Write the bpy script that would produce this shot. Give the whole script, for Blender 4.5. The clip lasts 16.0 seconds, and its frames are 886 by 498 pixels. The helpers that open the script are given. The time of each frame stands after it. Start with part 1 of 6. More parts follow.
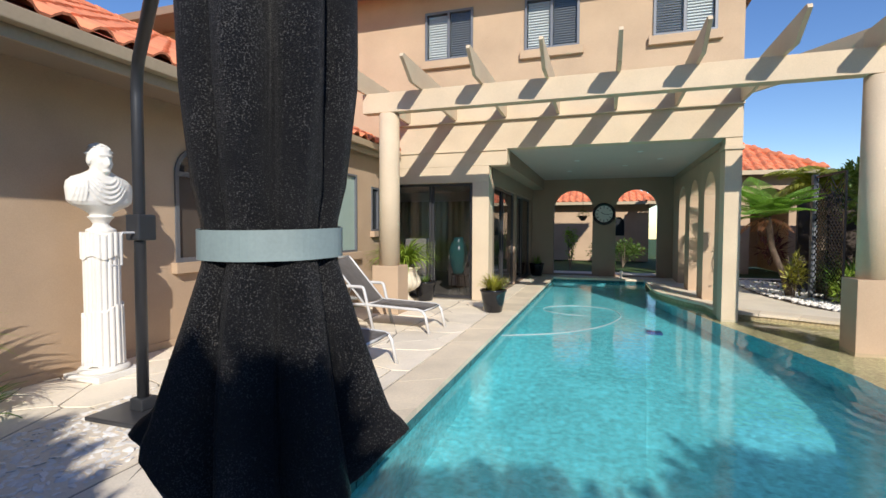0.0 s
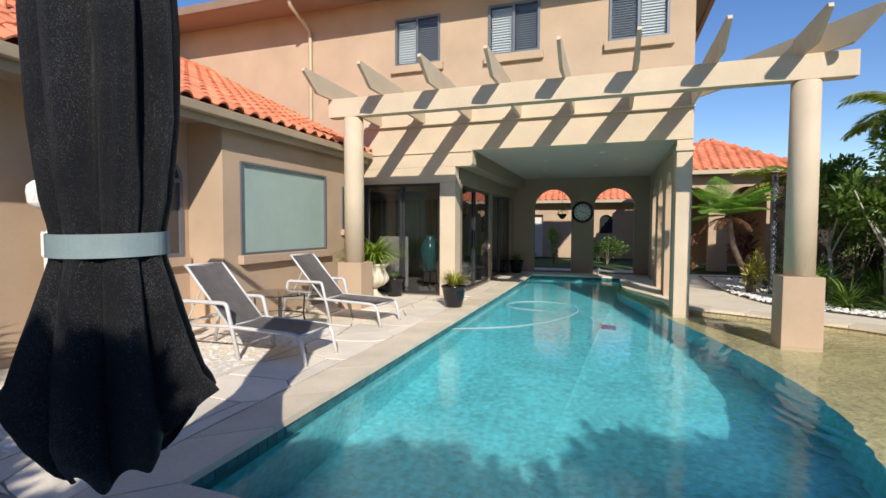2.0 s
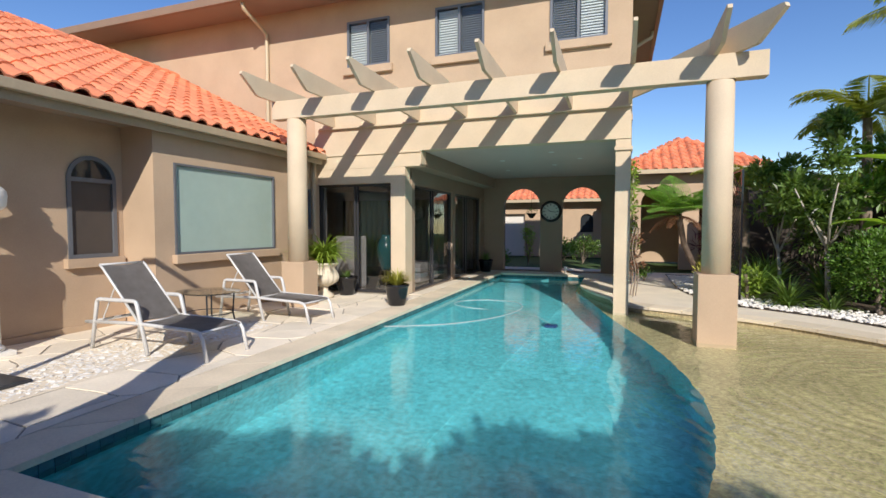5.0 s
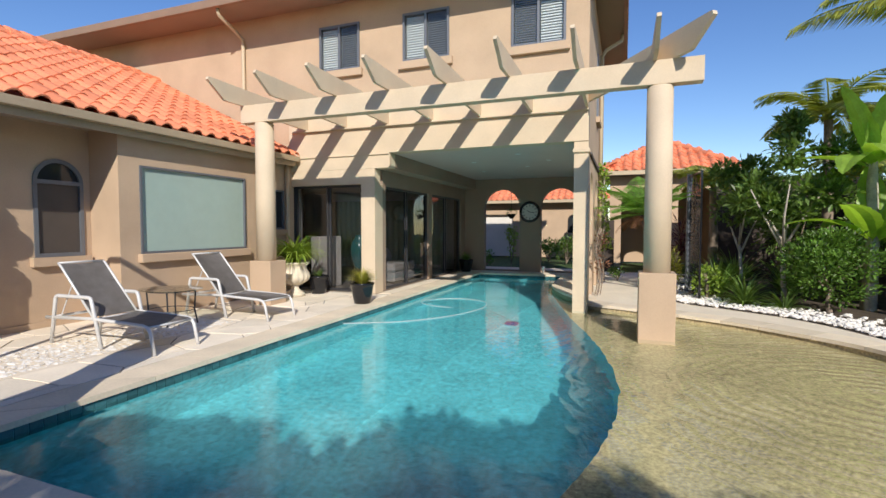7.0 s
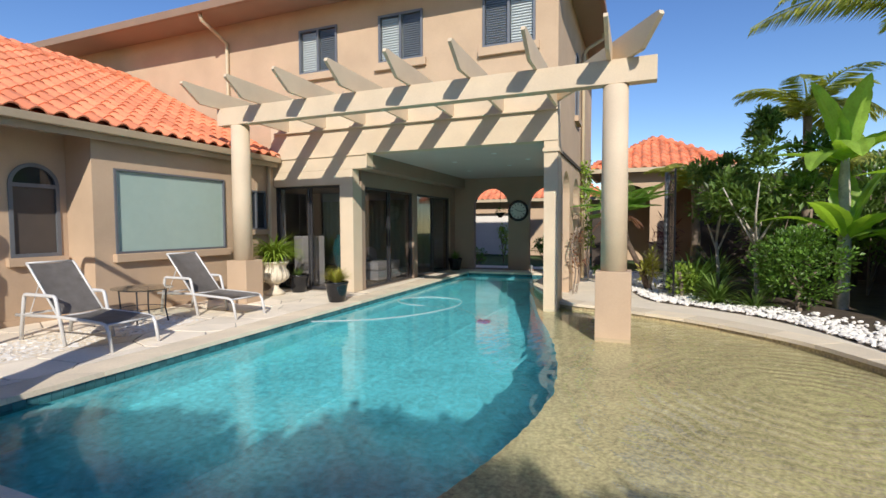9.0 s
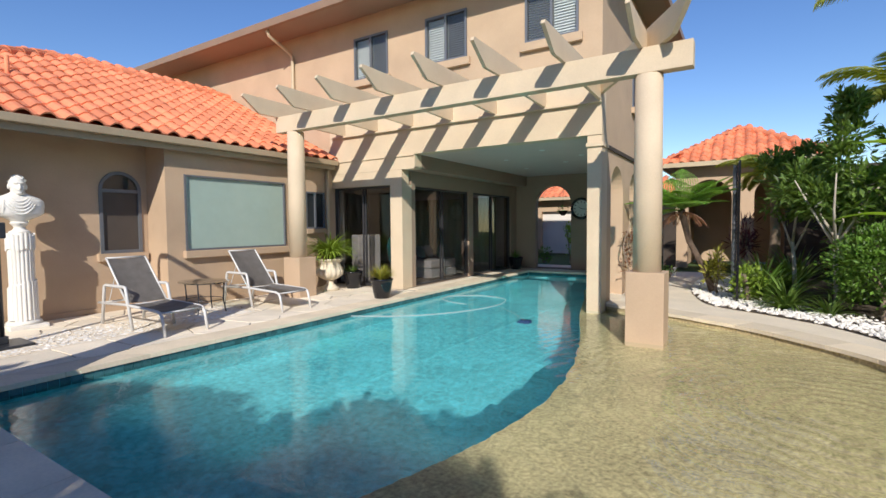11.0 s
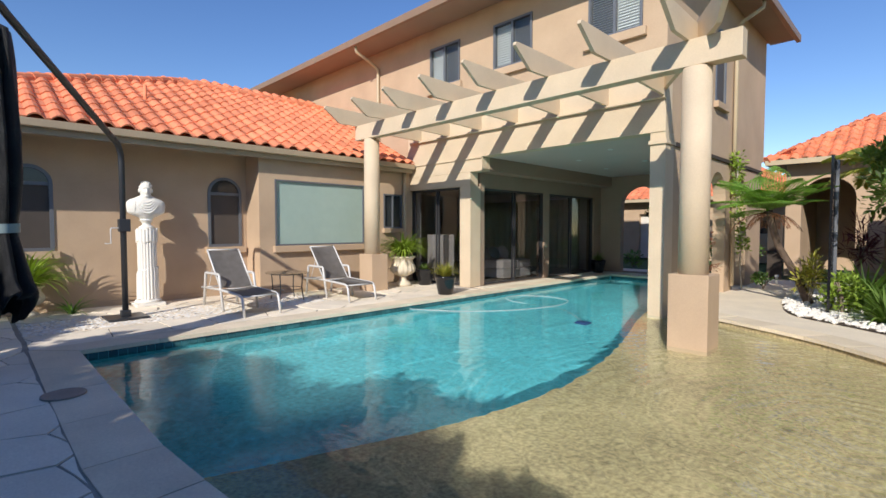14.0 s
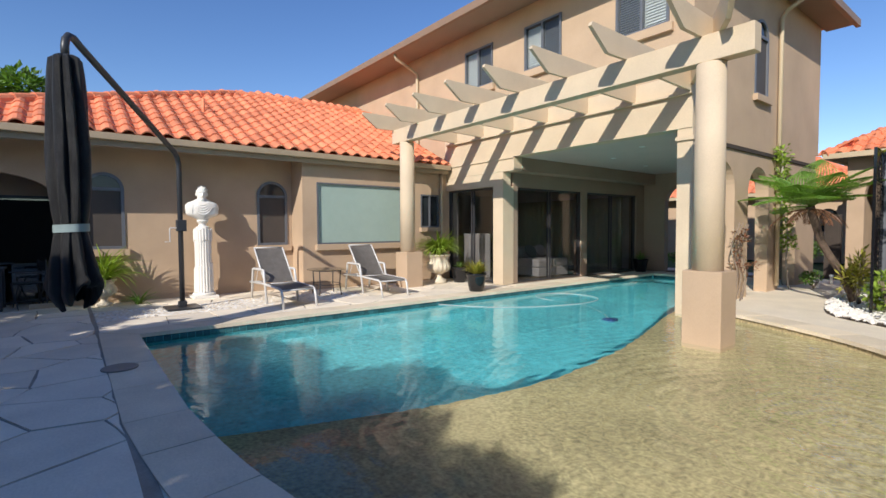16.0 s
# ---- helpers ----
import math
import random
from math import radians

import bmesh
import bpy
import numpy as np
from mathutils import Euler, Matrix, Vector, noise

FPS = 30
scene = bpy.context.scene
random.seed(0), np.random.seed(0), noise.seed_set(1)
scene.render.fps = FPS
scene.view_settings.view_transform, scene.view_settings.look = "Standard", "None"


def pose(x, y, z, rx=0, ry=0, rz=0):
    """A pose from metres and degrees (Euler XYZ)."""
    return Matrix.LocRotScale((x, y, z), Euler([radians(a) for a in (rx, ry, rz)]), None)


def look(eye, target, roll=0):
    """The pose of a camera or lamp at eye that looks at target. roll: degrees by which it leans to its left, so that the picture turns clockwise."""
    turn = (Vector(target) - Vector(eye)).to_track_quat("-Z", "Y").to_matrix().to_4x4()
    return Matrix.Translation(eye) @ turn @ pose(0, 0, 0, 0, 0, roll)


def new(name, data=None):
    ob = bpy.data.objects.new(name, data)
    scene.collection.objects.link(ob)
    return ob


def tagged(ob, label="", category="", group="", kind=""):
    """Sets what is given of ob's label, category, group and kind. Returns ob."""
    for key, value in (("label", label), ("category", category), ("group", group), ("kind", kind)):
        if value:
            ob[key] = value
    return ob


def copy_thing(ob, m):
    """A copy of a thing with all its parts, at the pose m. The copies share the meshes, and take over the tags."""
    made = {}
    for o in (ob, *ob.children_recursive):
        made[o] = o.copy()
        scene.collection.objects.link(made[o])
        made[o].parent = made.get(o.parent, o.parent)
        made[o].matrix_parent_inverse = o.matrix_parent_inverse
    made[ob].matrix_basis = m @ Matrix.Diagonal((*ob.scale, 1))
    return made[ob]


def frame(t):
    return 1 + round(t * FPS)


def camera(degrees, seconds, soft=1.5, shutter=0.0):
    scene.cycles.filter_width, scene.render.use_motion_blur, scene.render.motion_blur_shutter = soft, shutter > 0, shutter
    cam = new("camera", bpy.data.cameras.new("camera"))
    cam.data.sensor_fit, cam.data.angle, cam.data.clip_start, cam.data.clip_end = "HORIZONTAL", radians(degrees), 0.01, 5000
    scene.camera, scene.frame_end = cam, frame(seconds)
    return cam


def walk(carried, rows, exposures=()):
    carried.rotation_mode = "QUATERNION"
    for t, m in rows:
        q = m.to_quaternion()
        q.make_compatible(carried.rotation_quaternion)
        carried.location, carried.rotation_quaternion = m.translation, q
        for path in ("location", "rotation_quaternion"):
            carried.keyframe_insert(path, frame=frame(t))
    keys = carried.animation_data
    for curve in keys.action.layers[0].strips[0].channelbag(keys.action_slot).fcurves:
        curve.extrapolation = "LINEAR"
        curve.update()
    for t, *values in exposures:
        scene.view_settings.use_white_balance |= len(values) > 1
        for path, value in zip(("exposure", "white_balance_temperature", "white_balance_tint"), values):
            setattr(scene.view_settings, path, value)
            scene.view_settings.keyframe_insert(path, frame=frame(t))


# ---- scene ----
cam = camera(85.1, 16.0)
METRES, EYE, TILT, LEAN, TURN = 6.2, 1.41, 0.0, 0.0, 18.5
PATH = [
    (0, (-0.002, -0.132, 1.451), (-0.63, 1.765, 1.371), 0.2),
    (0.5, (0.193, -0.155, 1.442), (-0.443, 1.74, 1.362), 0.1),
    (1, (0.441, -0.199, 1.452), (-0.207, 1.692, 1.373), 0.2),
    (1.5, (0.667, -0.233, 1.456), (0.013, 1.655, 1.374), 0.2),
    (2, (0.909, -0.243, 1.481), (0.251, 1.644, 1.389), 0.2),
    (2.5, (1.117, -0.239, 1.497), (0.453, 1.645, 1.401), 0.2),
    (3, (1.273, -0.202, 1.491), (0.606, 1.681, 1.395), 0.1),
    (3.5, (1.443, -0.14, 1.493), (0.772, 1.742, 1.394), 0.1),
    (4, (1.618, -0.059, 1.494), (0.942, 1.821, 1.397), 0.0),
    (4.5, (1.847, 0.007, 1.488), (1.168, 1.886, 1.393), 0.0),
    (7, (2.885, 0.07, 1.473), (2.186, 1.942, 1.382), 0.0),
    (7.5, (3.12, 0.108, 1.49), (2.413, 1.975, 1.384), -0.1),
    (8, (3.271, 0.141, 1.472), (2.56, 2.008, 1.375), -0.2),
    (10.5, (4.319, 0.501, 1.51), (3.366, 2.256, 1.404), -0.4),
    (11, (4.49, 0.601, 1.483), (3.421, 2.289, 1.383), -0.5),
    (11.5, (4.635, 0.676, 1.475), (3.458, 2.29, 1.378), -0.4),
    (12, (4.793, 0.714, 1.459), (3.513, 2.248, 1.366), -0.6),
    (12.5, (4.968, 0.783, 1.441), (3.592, 2.231, 1.35), -0.5),
    (13, (5.142, 0.848, 1.437), (3.739, 2.271, 1.352), -0.1),
    (13.5, (5.307, 0.889, 1.409), (3.889, 2.297, 1.322), -0.1),
    (14, (5.47, 0.921, 1.412), (4.051, 2.328, 1.327), -0.0),
    (14.5, (5.646, 0.981, 1.413), (4.221, 2.381, 1.326), -0.1),
    (15, (5.83, 1.036, 1.425), (4.371, 2.401, 1.333), -0.3),
    (15.5, (5.956, 1.054, 1.427), (4.448, 2.365, 1.343), -0.3),
    (16, (6.1, 1.083, 1.378), (4.527, 2.316, 1.295), -0.3),
]
walk(cam, [(t, look(eye, target, roll)) for t, eye, target, roll in PATH])

# ---- world, sun ----
SUN = Vector((1.0, -2.03, 1.33)).normalized()
world = bpy.data.worlds.new("sky")
scene.world = world
world.use_nodes = True
wn = world.node_tree.nodes
sky = wn.new("ShaderNodeTexSky")
sky.sky_type = "NISHITA"
sky.sun_disc = False
sky.sun_elevation = math.asin(SUN.z)
sky.sun_rotation = math.atan2(SUN.x, SUN.y)
sky.air_density, sky.dust_density, sky.ozone_density = 1.0, 0.0, 2.5
wn["Background"].inputs["Strength"].default_value = 0.15
clear = wn.new("ShaderNodeHueSaturation")
clear.inputs["Saturation"].default_value = 1.2
clear.inputs["Hue"].default_value = 0.512
world.node_tree.links.new(sky.outputs["Color"], clear.inputs["Color"])
world.node_tree.links.new(clear.outputs["Color"], wn["Background"].inputs["Color"])
sun = new("sun", bpy.data.lights.new("sun", "SUN"))
sun.data.energy = 5.0
sun.data.angle = radians(0.55)
sun.data.color = (1.0, 0.94, 0.855)
sun.matrix_world = look((0, 0, 0), -SUN)


# ---- materials ----
def mat(name, rgb, rough=0.8, var=0.15, scale=3.0, fine=60.0, bump=0.0, bump_scale=80.0, metal=0.0, spec=0.5, tint=None, island=0.0, per_object=0.0, fine_share=0.35):
    m = bpy.data.materials.new(name)
    m.use_nodes = True
    nt = m.node_tree
    n, l = nt.nodes, nt.links
    b = n["Principled BSDF"]
    b.inputs["Roughness"].default_value = rough
    b.inputs["Metallic"].default_value = metal
    b.inputs["Specular IOR Level"].default_value = spec
    tc = n.new("ShaderNodeTexCoord")
    big = n.new("ShaderNodeTexNoise")
    big.inputs["Scale"].default_value, big.inputs["Detail"].default_value = scale, 6.0
    small = n.new("ShaderNodeTexNoise")
    small.inputs["Scale"].default_value, small.inputs["Detail"].default_value = fine, 3.0
    geo = n.new("ShaderNodeNewGeometry")
    for tex in (big, small):
        l.new(geo.outputs["Position"], tex.inputs["Vector"])
    add = n.new("ShaderNodeMath")
    add.operation = "MULTIPLY_ADD"
    l.new(big.outputs["Fac"], add.inputs[0])
    add.inputs[1].default_value = 1 - fine_share
    half = n.new("ShaderNodeMath")
    half.operation = "MULTIPLY"
    half.inputs[1].default_value = fine_share
    l.new(small.outputs["Fac"], half.inputs[0])
    l.new(half.outputs[0], add.inputs[2])
    source = add.outputs[0]
    if island or per_object:
        rnd = n.new("ShaderNodeMath")
        rnd.operation = "MULTIPLY_ADD"
        if per_object:
            oi = n.new("ShaderNodeObjectInfo")
            l.new(oi.outputs["Random"], rnd.inputs[0])
        else:
            l.new(geo.outputs["Random Per Island"], rnd.inputs[0])
        rnd.inputs[1].default_value = island or per_object
        l.new(source, rnd.inputs[2])
        sub = n.new("ShaderNodeMath")
        sub.operation = "SUBTRACT"
        l.new(rnd.outputs[0], sub.inputs[0])
        sub.inputs[1].default_value = (island or per_object) / 2
        source = sub.outputs[0]
    ramp = n.new("ShaderNodeValToRGB")
    dark = tint or [c * (1 - 1.6 * var) for c in rgb]
    light = [min(1, c * (1 + 1.2 * var)) for c in rgb]
    ramp.color_ramp.elements[0].position, ramp.color_ramp.elements[1].position = 0.28, 0.72
    ramp.color_ramp.elements[0].color = (*dark, 1)
    ramp.color_ramp.elements[1].color = (*light, 1)
    l.new(source, ramp.inputs["Fac"])
    l.new(ramp.outputs["Color"], b.inputs["Base Color"])
    if bump:
        bn = n.new("ShaderNodeTexNoise")
        bn.inputs["Scale"].default_value, bn.inputs["Detail"].default_value = bump_scale, 4.0
        l.new(geo.outputs["Position"], bn.inputs["Vector"])
        bp = n.new("ShaderNodeBump")
        bp.inputs["Strength"].default_value, bp.inputs["Distance"].default_value = bump, 0.01
        l.new(bn.outputs["Fac"], bp.inputs["Height"])
        l.new(bp.outputs["Normal"], b.inputs["Normal"])
    return m


def leaf_mat(name, rgb, rough=0.45, through_light=0.25):
    m = mat(name, rgb, rough, 0.45, 4.0, 30.0, island=0.5)
    n, l = m.node_tree.nodes, m.node_tree.links
    tr = n.new("ShaderNodeBsdfTranslucent")
    tr.inputs["Color"].default_value = (min(1, rgb[0] * 2.2), min(1, rgb[1] * 2.2), rgb[2], 1)
    mx = n.new("ShaderNodeMixShader")
    mx.inputs[0].default_value = through_light
    l.new(n["Principled BSDF"].outputs[0], mx.inputs[1])
    l.new(tr.outputs[0], mx.inputs[2])
    l.new(mx.outputs[0], n["Material Output"].inputs["Surface"])
    return m


def glass_mat(name, rgb, rough=0.0, ior=1.45):
    """A thin pane: tinted see-through with a Fresnel gloss."""
    m = bpy.data.materials.new(name)
    m.use_nodes = True
    n, l = m.node_tree.nodes, m.node_tree.links
    n.remove(n["Principled BSDF"])
    tr = n.new("ShaderNodeBsdfTransparent")
    tr.inputs["Color"].default_value = (*rgb, 1)
    gl = n.new("ShaderNodeBsdfGlossy")
    gl.inputs["Roughness"].default_value = rough
    lw = n.new("ShaderNodeLayerWeight")
    steep = n.new("ShaderNodeMath")
    steep.operation = "POWER"
    steep.inputs[1].default_value = 5.0
    l.new(lw.outputs["Facing"], steep.inputs[0])
    head_on = ((ior - 1) / (ior + 1)) ** 2
    fr = n.new("ShaderNodeMath")
    fr.operation = "MULTIPLY_ADD"
    fr.inputs[1].default_value, fr.inputs[2].default_value = 1 - head_on, head_on
    l.new(steep.outputs[0], fr.inputs[0])
    mx = n.new("ShaderNodeMixShader")
    l.new(fr.outputs[0], mx.inputs[0])
    l.new(tr.outputs[0], mx.inputs[1])
    l.new(gl.outputs[0], mx.inputs[2])
    l.new(mx.outputs[0], n["Material Output"].inputs["Surface"])
    return m


def water_mat():
    m = bpy.data.materials.new("pool_water")
    m.use_nodes = True
    n, l = m.node_tree.nodes, m.node_tree.links
    n.remove(n["Principled BSDF"])
    geo = n.new("ShaderNodeNewGeometry")
    mp = n.new("ShaderNodeMapping")
    mp.inputs["Rotation"].default_value = (0, 0, radians(20))
    mp.inputs["Scale"].default_value = (1.0, 1.7, 1.0)
    l.new(geo.outputs["Position"], mp.inputs["Vector"])
    a = n.new("ShaderNodeTexNoise")
    a.inputs["Scale"].default_value, a.inputs["Detail"].default_value = 4.2, 1.2
    a.inputs["Distortion"].default_value = 0.6
    b = n.new("ShaderNodeTexNoise")
    b.inputs["Scale"].default_value, b.inputs["Detail"].default_value = 15.0, 2.0
    for t in (a, b):
        l.new(mp.outputs[0], t.inputs["Vector"])
    sm = n.new("ShaderNodeMath")
    sm.operation = "MULTIPLY_ADD"
    sm.inputs[1].default_value = 0.3
    l.new(b.outputs["Fac"], sm.inputs[0])
    l.new(a.outputs["Fac"], sm.inputs[2])
    shift = n.new("ShaderNodeMapping")
    shift.inputs["Location"].default_value = (-5.2, -5.6, 0)
    l.new(geo.outputs["Position"], shift.inputs["Vector"])
    rings = n.new("ShaderNodeTexWave")
    rings.wave_type, rings.rings_direction = "RINGS", "Z"
    rings.inputs["Scale"].default_value, rings.inputs["Distortion"].default_value = 1.7, 7.0
    rings.inputs["Detail"].default_value, rings.inputs["Detail Scale"].default_value = 2.0, 1.2
    l.new(shift.outputs[0], rings.inputs["Vector"])
    apart = n.new("ShaderNodeVectorMath")
    apart.operation = "LENGTH"
    l.new(shift.outputs[0], apart.inputs[0])
    fade = n.new("ShaderNodeMapRange")
    fade.inputs["From Min"].default_value, fade.inputs["From Max"].default_value = 1.0, 4.2
    fade.inputs["To Min"].default_value, fade.inputs["To Max"].default_value = 2.4, 0.0
    l.new(apart.outputs["Value"], fade.inputs["Value"])
    ringed = n.new("ShaderNodeMath")
    ringed.operation = "MULTIPLY_ADD"
    l.new(rings.outputs["Fac"], ringed.inputs[0])
    l.new(fade.outputs[0], ringed.inputs[1])
    l.new(sm.outputs[0], ringed.inputs[2])
    bp = n.new("ShaderNodeBump")
    bp.inputs["Strength"].default_value, bp.inputs["Distance"].default_value = 0.55, 0.0062
    l.new(ringed.outputs[0], bp.inputs["Height"])
    rf = n.new("ShaderNodeBsdfRefraction")
    rf.inputs["IOR"].default_value = 1.33
    rf.inputs["Color"].default_value = (0.86, 0.955, 0.955, 1)
    rf.inputs["Roughness"].default_value = 0.0
    gl = n.new("ShaderNodeBsdfGlossy")
    gl.inputs["Roughness"].default_value = 0.0
    fr = n.new("ShaderNodeFresnel")
    fr.inputs["IOR"].default_value = 1.33
    mx = n.new("ShaderNodeMixShader")
    for s in (rf, gl, fr):
        l.new(bp.outputs["Normal"], s.inputs["Normal"])
    l.new(fr.outputs[0], mx.inputs[0])
    l.new(rf.outputs[0], mx.inputs[1])
    l.new(gl.outputs[0], mx.inputs[2])
    l.new(mx.outputs[0], n["Material Output"].inputs["Surface"])
    return m


def speckled_canvas():
    """Black canvas with scattered pale specks."""
    m = mat("black_canvas", (0.007, 0.007, 0.0075), 0.42, 0.3, 5, 250, 1.0, 340, spec=0.42)
    n, l = m.node_tree.nodes, m.node_tree.links
    geo = n["Geometry"]
    specks = n.new("ShaderNodeTexNoise")
    specks.inputs["Scale"].default_value, specks.inputs["Detail"].default_value = 210.0, 2.0
    where = n.new("ShaderNodeTexNoise")
    where.inputs["Scale"].default_value, where.inputs["Detail"].default_value = 4.0, 3.0
    for t in (specks, where):
        l.new(geo.outputs["Position"], t.inputs["Vector"])
    both = n.new("ShaderNodeMath")
    both.operation = "MULTIPLY_ADD"
    both.inputs[1].default_value = 0.3
    l.new(where.outputs["Fac"], both.inputs[0])
    l.new(specks.outputs["Fac"], both.inputs[2])
    cut = n.new("ShaderNodeValToRGB")
    cut.color_ramp.elements[0].position, cut.color_ramp.elements[1].position = 0.72, 0.80
    cut.color_ramp.elements[0].color, cut.color_ramp.elements[1].color = (0, 0, 0, 1), (1, 1, 1, 1)
    l.new(both.outputs[0], cut.inputs["Fac"])
    mix = n.new("ShaderNodeMixRGB")
    mix.inputs["Color2"].default_value = (0.09, 0.088, 0.085, 1)
    l.new(cut.outputs["Color"], mix.inputs["Fac"])
    l.new(n["Color Ramp"].outputs["Color"], mix.inputs["Color1"])
    l.new(mix.outputs["Color"], n["Principled BSDF"].inputs["Base Color"])
    return m


STUCCO = mat("tan_stucco", (0.515, 0.372, 0.25), 0.9, 0.10, 1.2, 90, 0.35, 160)
CREAM = mat("cream_render", (0.63, 0.505, 0.355), 0.85, 0.09, 1.5, 70, 0.25, 140)
# Stucco copy for sheltered walls, with their shade darkened into its colour.
INNER = mat("shade_dark_stucco", (0.33, 0.242, 0.175), 0.85, 0.08, 1.2, 70, 0.2, 140)
SOFFIT = mat("sage_ceiling_paint", (0.56, 0.45, 0.40), 0.55, 0.05, 1.0, 40)
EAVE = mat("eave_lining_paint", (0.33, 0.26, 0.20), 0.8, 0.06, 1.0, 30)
BROWNGUTTER = mat("brown_gutter_metal", (0.27, 0.175, 0.115), 0.5, 0.08, 2, 30)
GUTTER = mat("beige_gutter_metal", (0.52, 0.42, 0.28), 0.5, 0.06, 2, 30)
TERRA = mat("terracotta", (0.78, 0.255, 0.125), 0.75, 0.16, 1.5, 25, 0.2, 60, per_object=0.35)
TERRA_J = mat("terracotta_joined", (0.78, 0.255, 0.125), 0.75, 0.16, 1.5, 25, 0.2, 60, island=0.35)
STONE = mat("pale_sandstone", (0.87, 0.77, 0.62), 0.85, 0.10, 2.0, 40, 0.3, 60, per_object=0.3)
COPING = mat("tan_coping_stone", (0.78, 0.66, 0.49), 0.85, 0.12, 2.0, 40, 0.3, 60, per_object=0.25)
PAVING = mat("sandstone_paving", (0.82, 0.715, 0.565), 0.85, 0.10, 1.5, 40, 0.3, 60)
GROUT = mat("grey_mortar", (0.36, 0.31, 0.25), 0.95, 0.15, 4, 60, 0.3, 90)
PEBBLE = mat("white_pebble", (0.86, 0.82, 0.76), 0.7, 0.10, 6, 40, island=0.3)
# Fine mottle stands for sunlight rippling on the pool floor, besides pebble tone.
PLASTER = mat("light_mottled_plaster", (0.123, 0.515, 0.58), 0.7, 0.30, 1.2, 14, fine_share=0.7)
# Strong fine grain: real pebbles, and the net of light over the beach.
SAND = mat("light_mottled_pebblecrete", (0.47, 0.375, 0.205), 0.85, 0.40, 1.1, 30, 0.5, 40, fine_share=0.68)
TILE = mat("teal_mosaic", (0.05, 0.15, 0.165), 0.25, 0.2, 6, 30, per_object=0.4)
FRAME = mat("grey_aluminium", (0.16, 0.17, 0.19), 0.45, 0.05, 5, 40, metal=0.3)
DARKFRAME = mat("dark_bronze_aluminium", (0.05, 0.05, 0.055), 0.4, 0.05, 5, 40, metal=0.3)
WINGGUTTER = mat("tan_gutter_metal", (0.40, 0.31, 0.205), 0.45, 0.08, 2, 30)
MIRRORGLASS = glass_mat("reflective_grey_glass", (0.42, 0.43, 0.43), 0.0, 2.1)
GLASS = glass_mat("tinted_glass", (0.75, 0.75, 0.76), 0.0, 1.6)
CLEAR = glass_mat("clear_glass", (0.9, 0.92, 0.92))
SCREENGLASS = mat("insect_screen", (0.075, 0.06, 0.05), 0.6, 0.1, 3, 200)
SHADED = mat("grey_roller_blind", (0.20, 0.20, 0.205), 0.7, 0.08, 3, 60)
FROST = mat("frosted_glass", (0.37, 0.475, 0.42), 0.22, 0.05, 0.8, 6)
LOUVRE = mat("shutter_grey", (0.80, 0.80, 0.78), 0.5, 0.05, 3, 40)
DARKROOM = mat("shaded_interior", (0.72, 0.68, 0.62), 0.8, 0.1, 1, 20)
INTFLOOR = mat("interior_floor_tile", (0.45, 0.41, 0.36), 0.25, 0.1, 1, 20)
CANVAS = speckled_canvas()
STRAP = mat("grey_webbing", (0.24, 0.31, 0.31), 0.45, 0.1, 8, 100)
POLE = mat("charcoal_powder_coat", (0.035, 0.037, 0.042), 0.4, 0.1, 5, 60)
MARBLE = mat("white_cast_stone", (0.80, 0.77, 0.71), 0.75, 0.06, 3, 40, 0.15, 60)
ALU = mat("silver_painted_metal", (0.66, 0.65, 0.63), 0.4, 0.05, 5, 50, metal=0.1)
SLING = mat("charcoal_sling_mesh", (0.27, 0.25, 0.235), 0.7, 0.15, 8, 260, 0.3, 300)
BLACKGLAZE = mat("black_glaze", (0.012, 0.012, 0.014), 0.12, 0.1, 5, 40)
URNSTONE = mat("cream_urn_stone", (0.66, 0.58, 0.45), 0.8, 0.15, 8, 50, 0.2, 70)
SOIL = mat("dark_soil", (0.05, 0.035, 0.025), 0.95, 0.3, 10, 60, 0.5, 60)
FERNBARK = mat("fibrous_brown_trunk", (0.13, 0.09, 0.065), 0.95, 0.35, 12, 60, 0.8, 50)
BARK = mat("pale_bark", (0.26, 0.20, 0.15), 0.9, 0.3, 8, 40, 0.5, 40)
PALEBARK = mat("grey_white_bark", (0.48, 0.43, 0.36), 0.85, 0.25, 8, 40, 0.4, 40)
LEAF = leaf_mat("green_leaf", (0.105, 0.20, 0.030))
DARKLEAF = leaf_mat("dark_glossy_leaf", (0.13, 0.205, 0.05), 0.35, 0.35)
LIME = leaf_mat("lime_leaf", (0.24, 0.34, 0.05))
YELLOWLEAF = leaf_mat("yellow_green_leaf", (0.30, 0.29, 0.05))
FERN = leaf_mat("fern_frond", (0.19, 0.33, 0.07), 0.5, 0.4)
BANANA = leaf_mat("banana_leaf", (0.29, 0.45, 0.07), 0.4, 0.4)
PALM = leaf_mat("palm_leaflet", (0.33, 0.35, 0.09), 0.45, 0.4)
DEADLEAF = leaf_mat("dry_reddish_leaf", (0.20, 0.09, 0.05))
REDLEAF = leaf_mat("burgundy_leaf", (0.10, 0.02, 0.03))
# Timber of the boundary fence, and dark panels that stand for shade.
DARKWALL = mat("dark_timber_and_shade", (0.06, 0.045, 0.035), 0.85, 0.25, 2, 30)
HOSE = mat("grey_white_hose", (0.40, 0.43, 0.43), 0.5, 0.1, 8, 60)
WHITE = mat("white_plastic", (0.75, 0.75, 0.73), 0.4, 0.04, 4, 30)
CUSHION = mat("light_upholstery", (0.70, 0.67, 0.62), 0.9, 0.08, 5, 90)
TEAL = mat("teal_ceramic", (0.03, 0.16, 0.17), 0.25, 0.15, 5, 30)
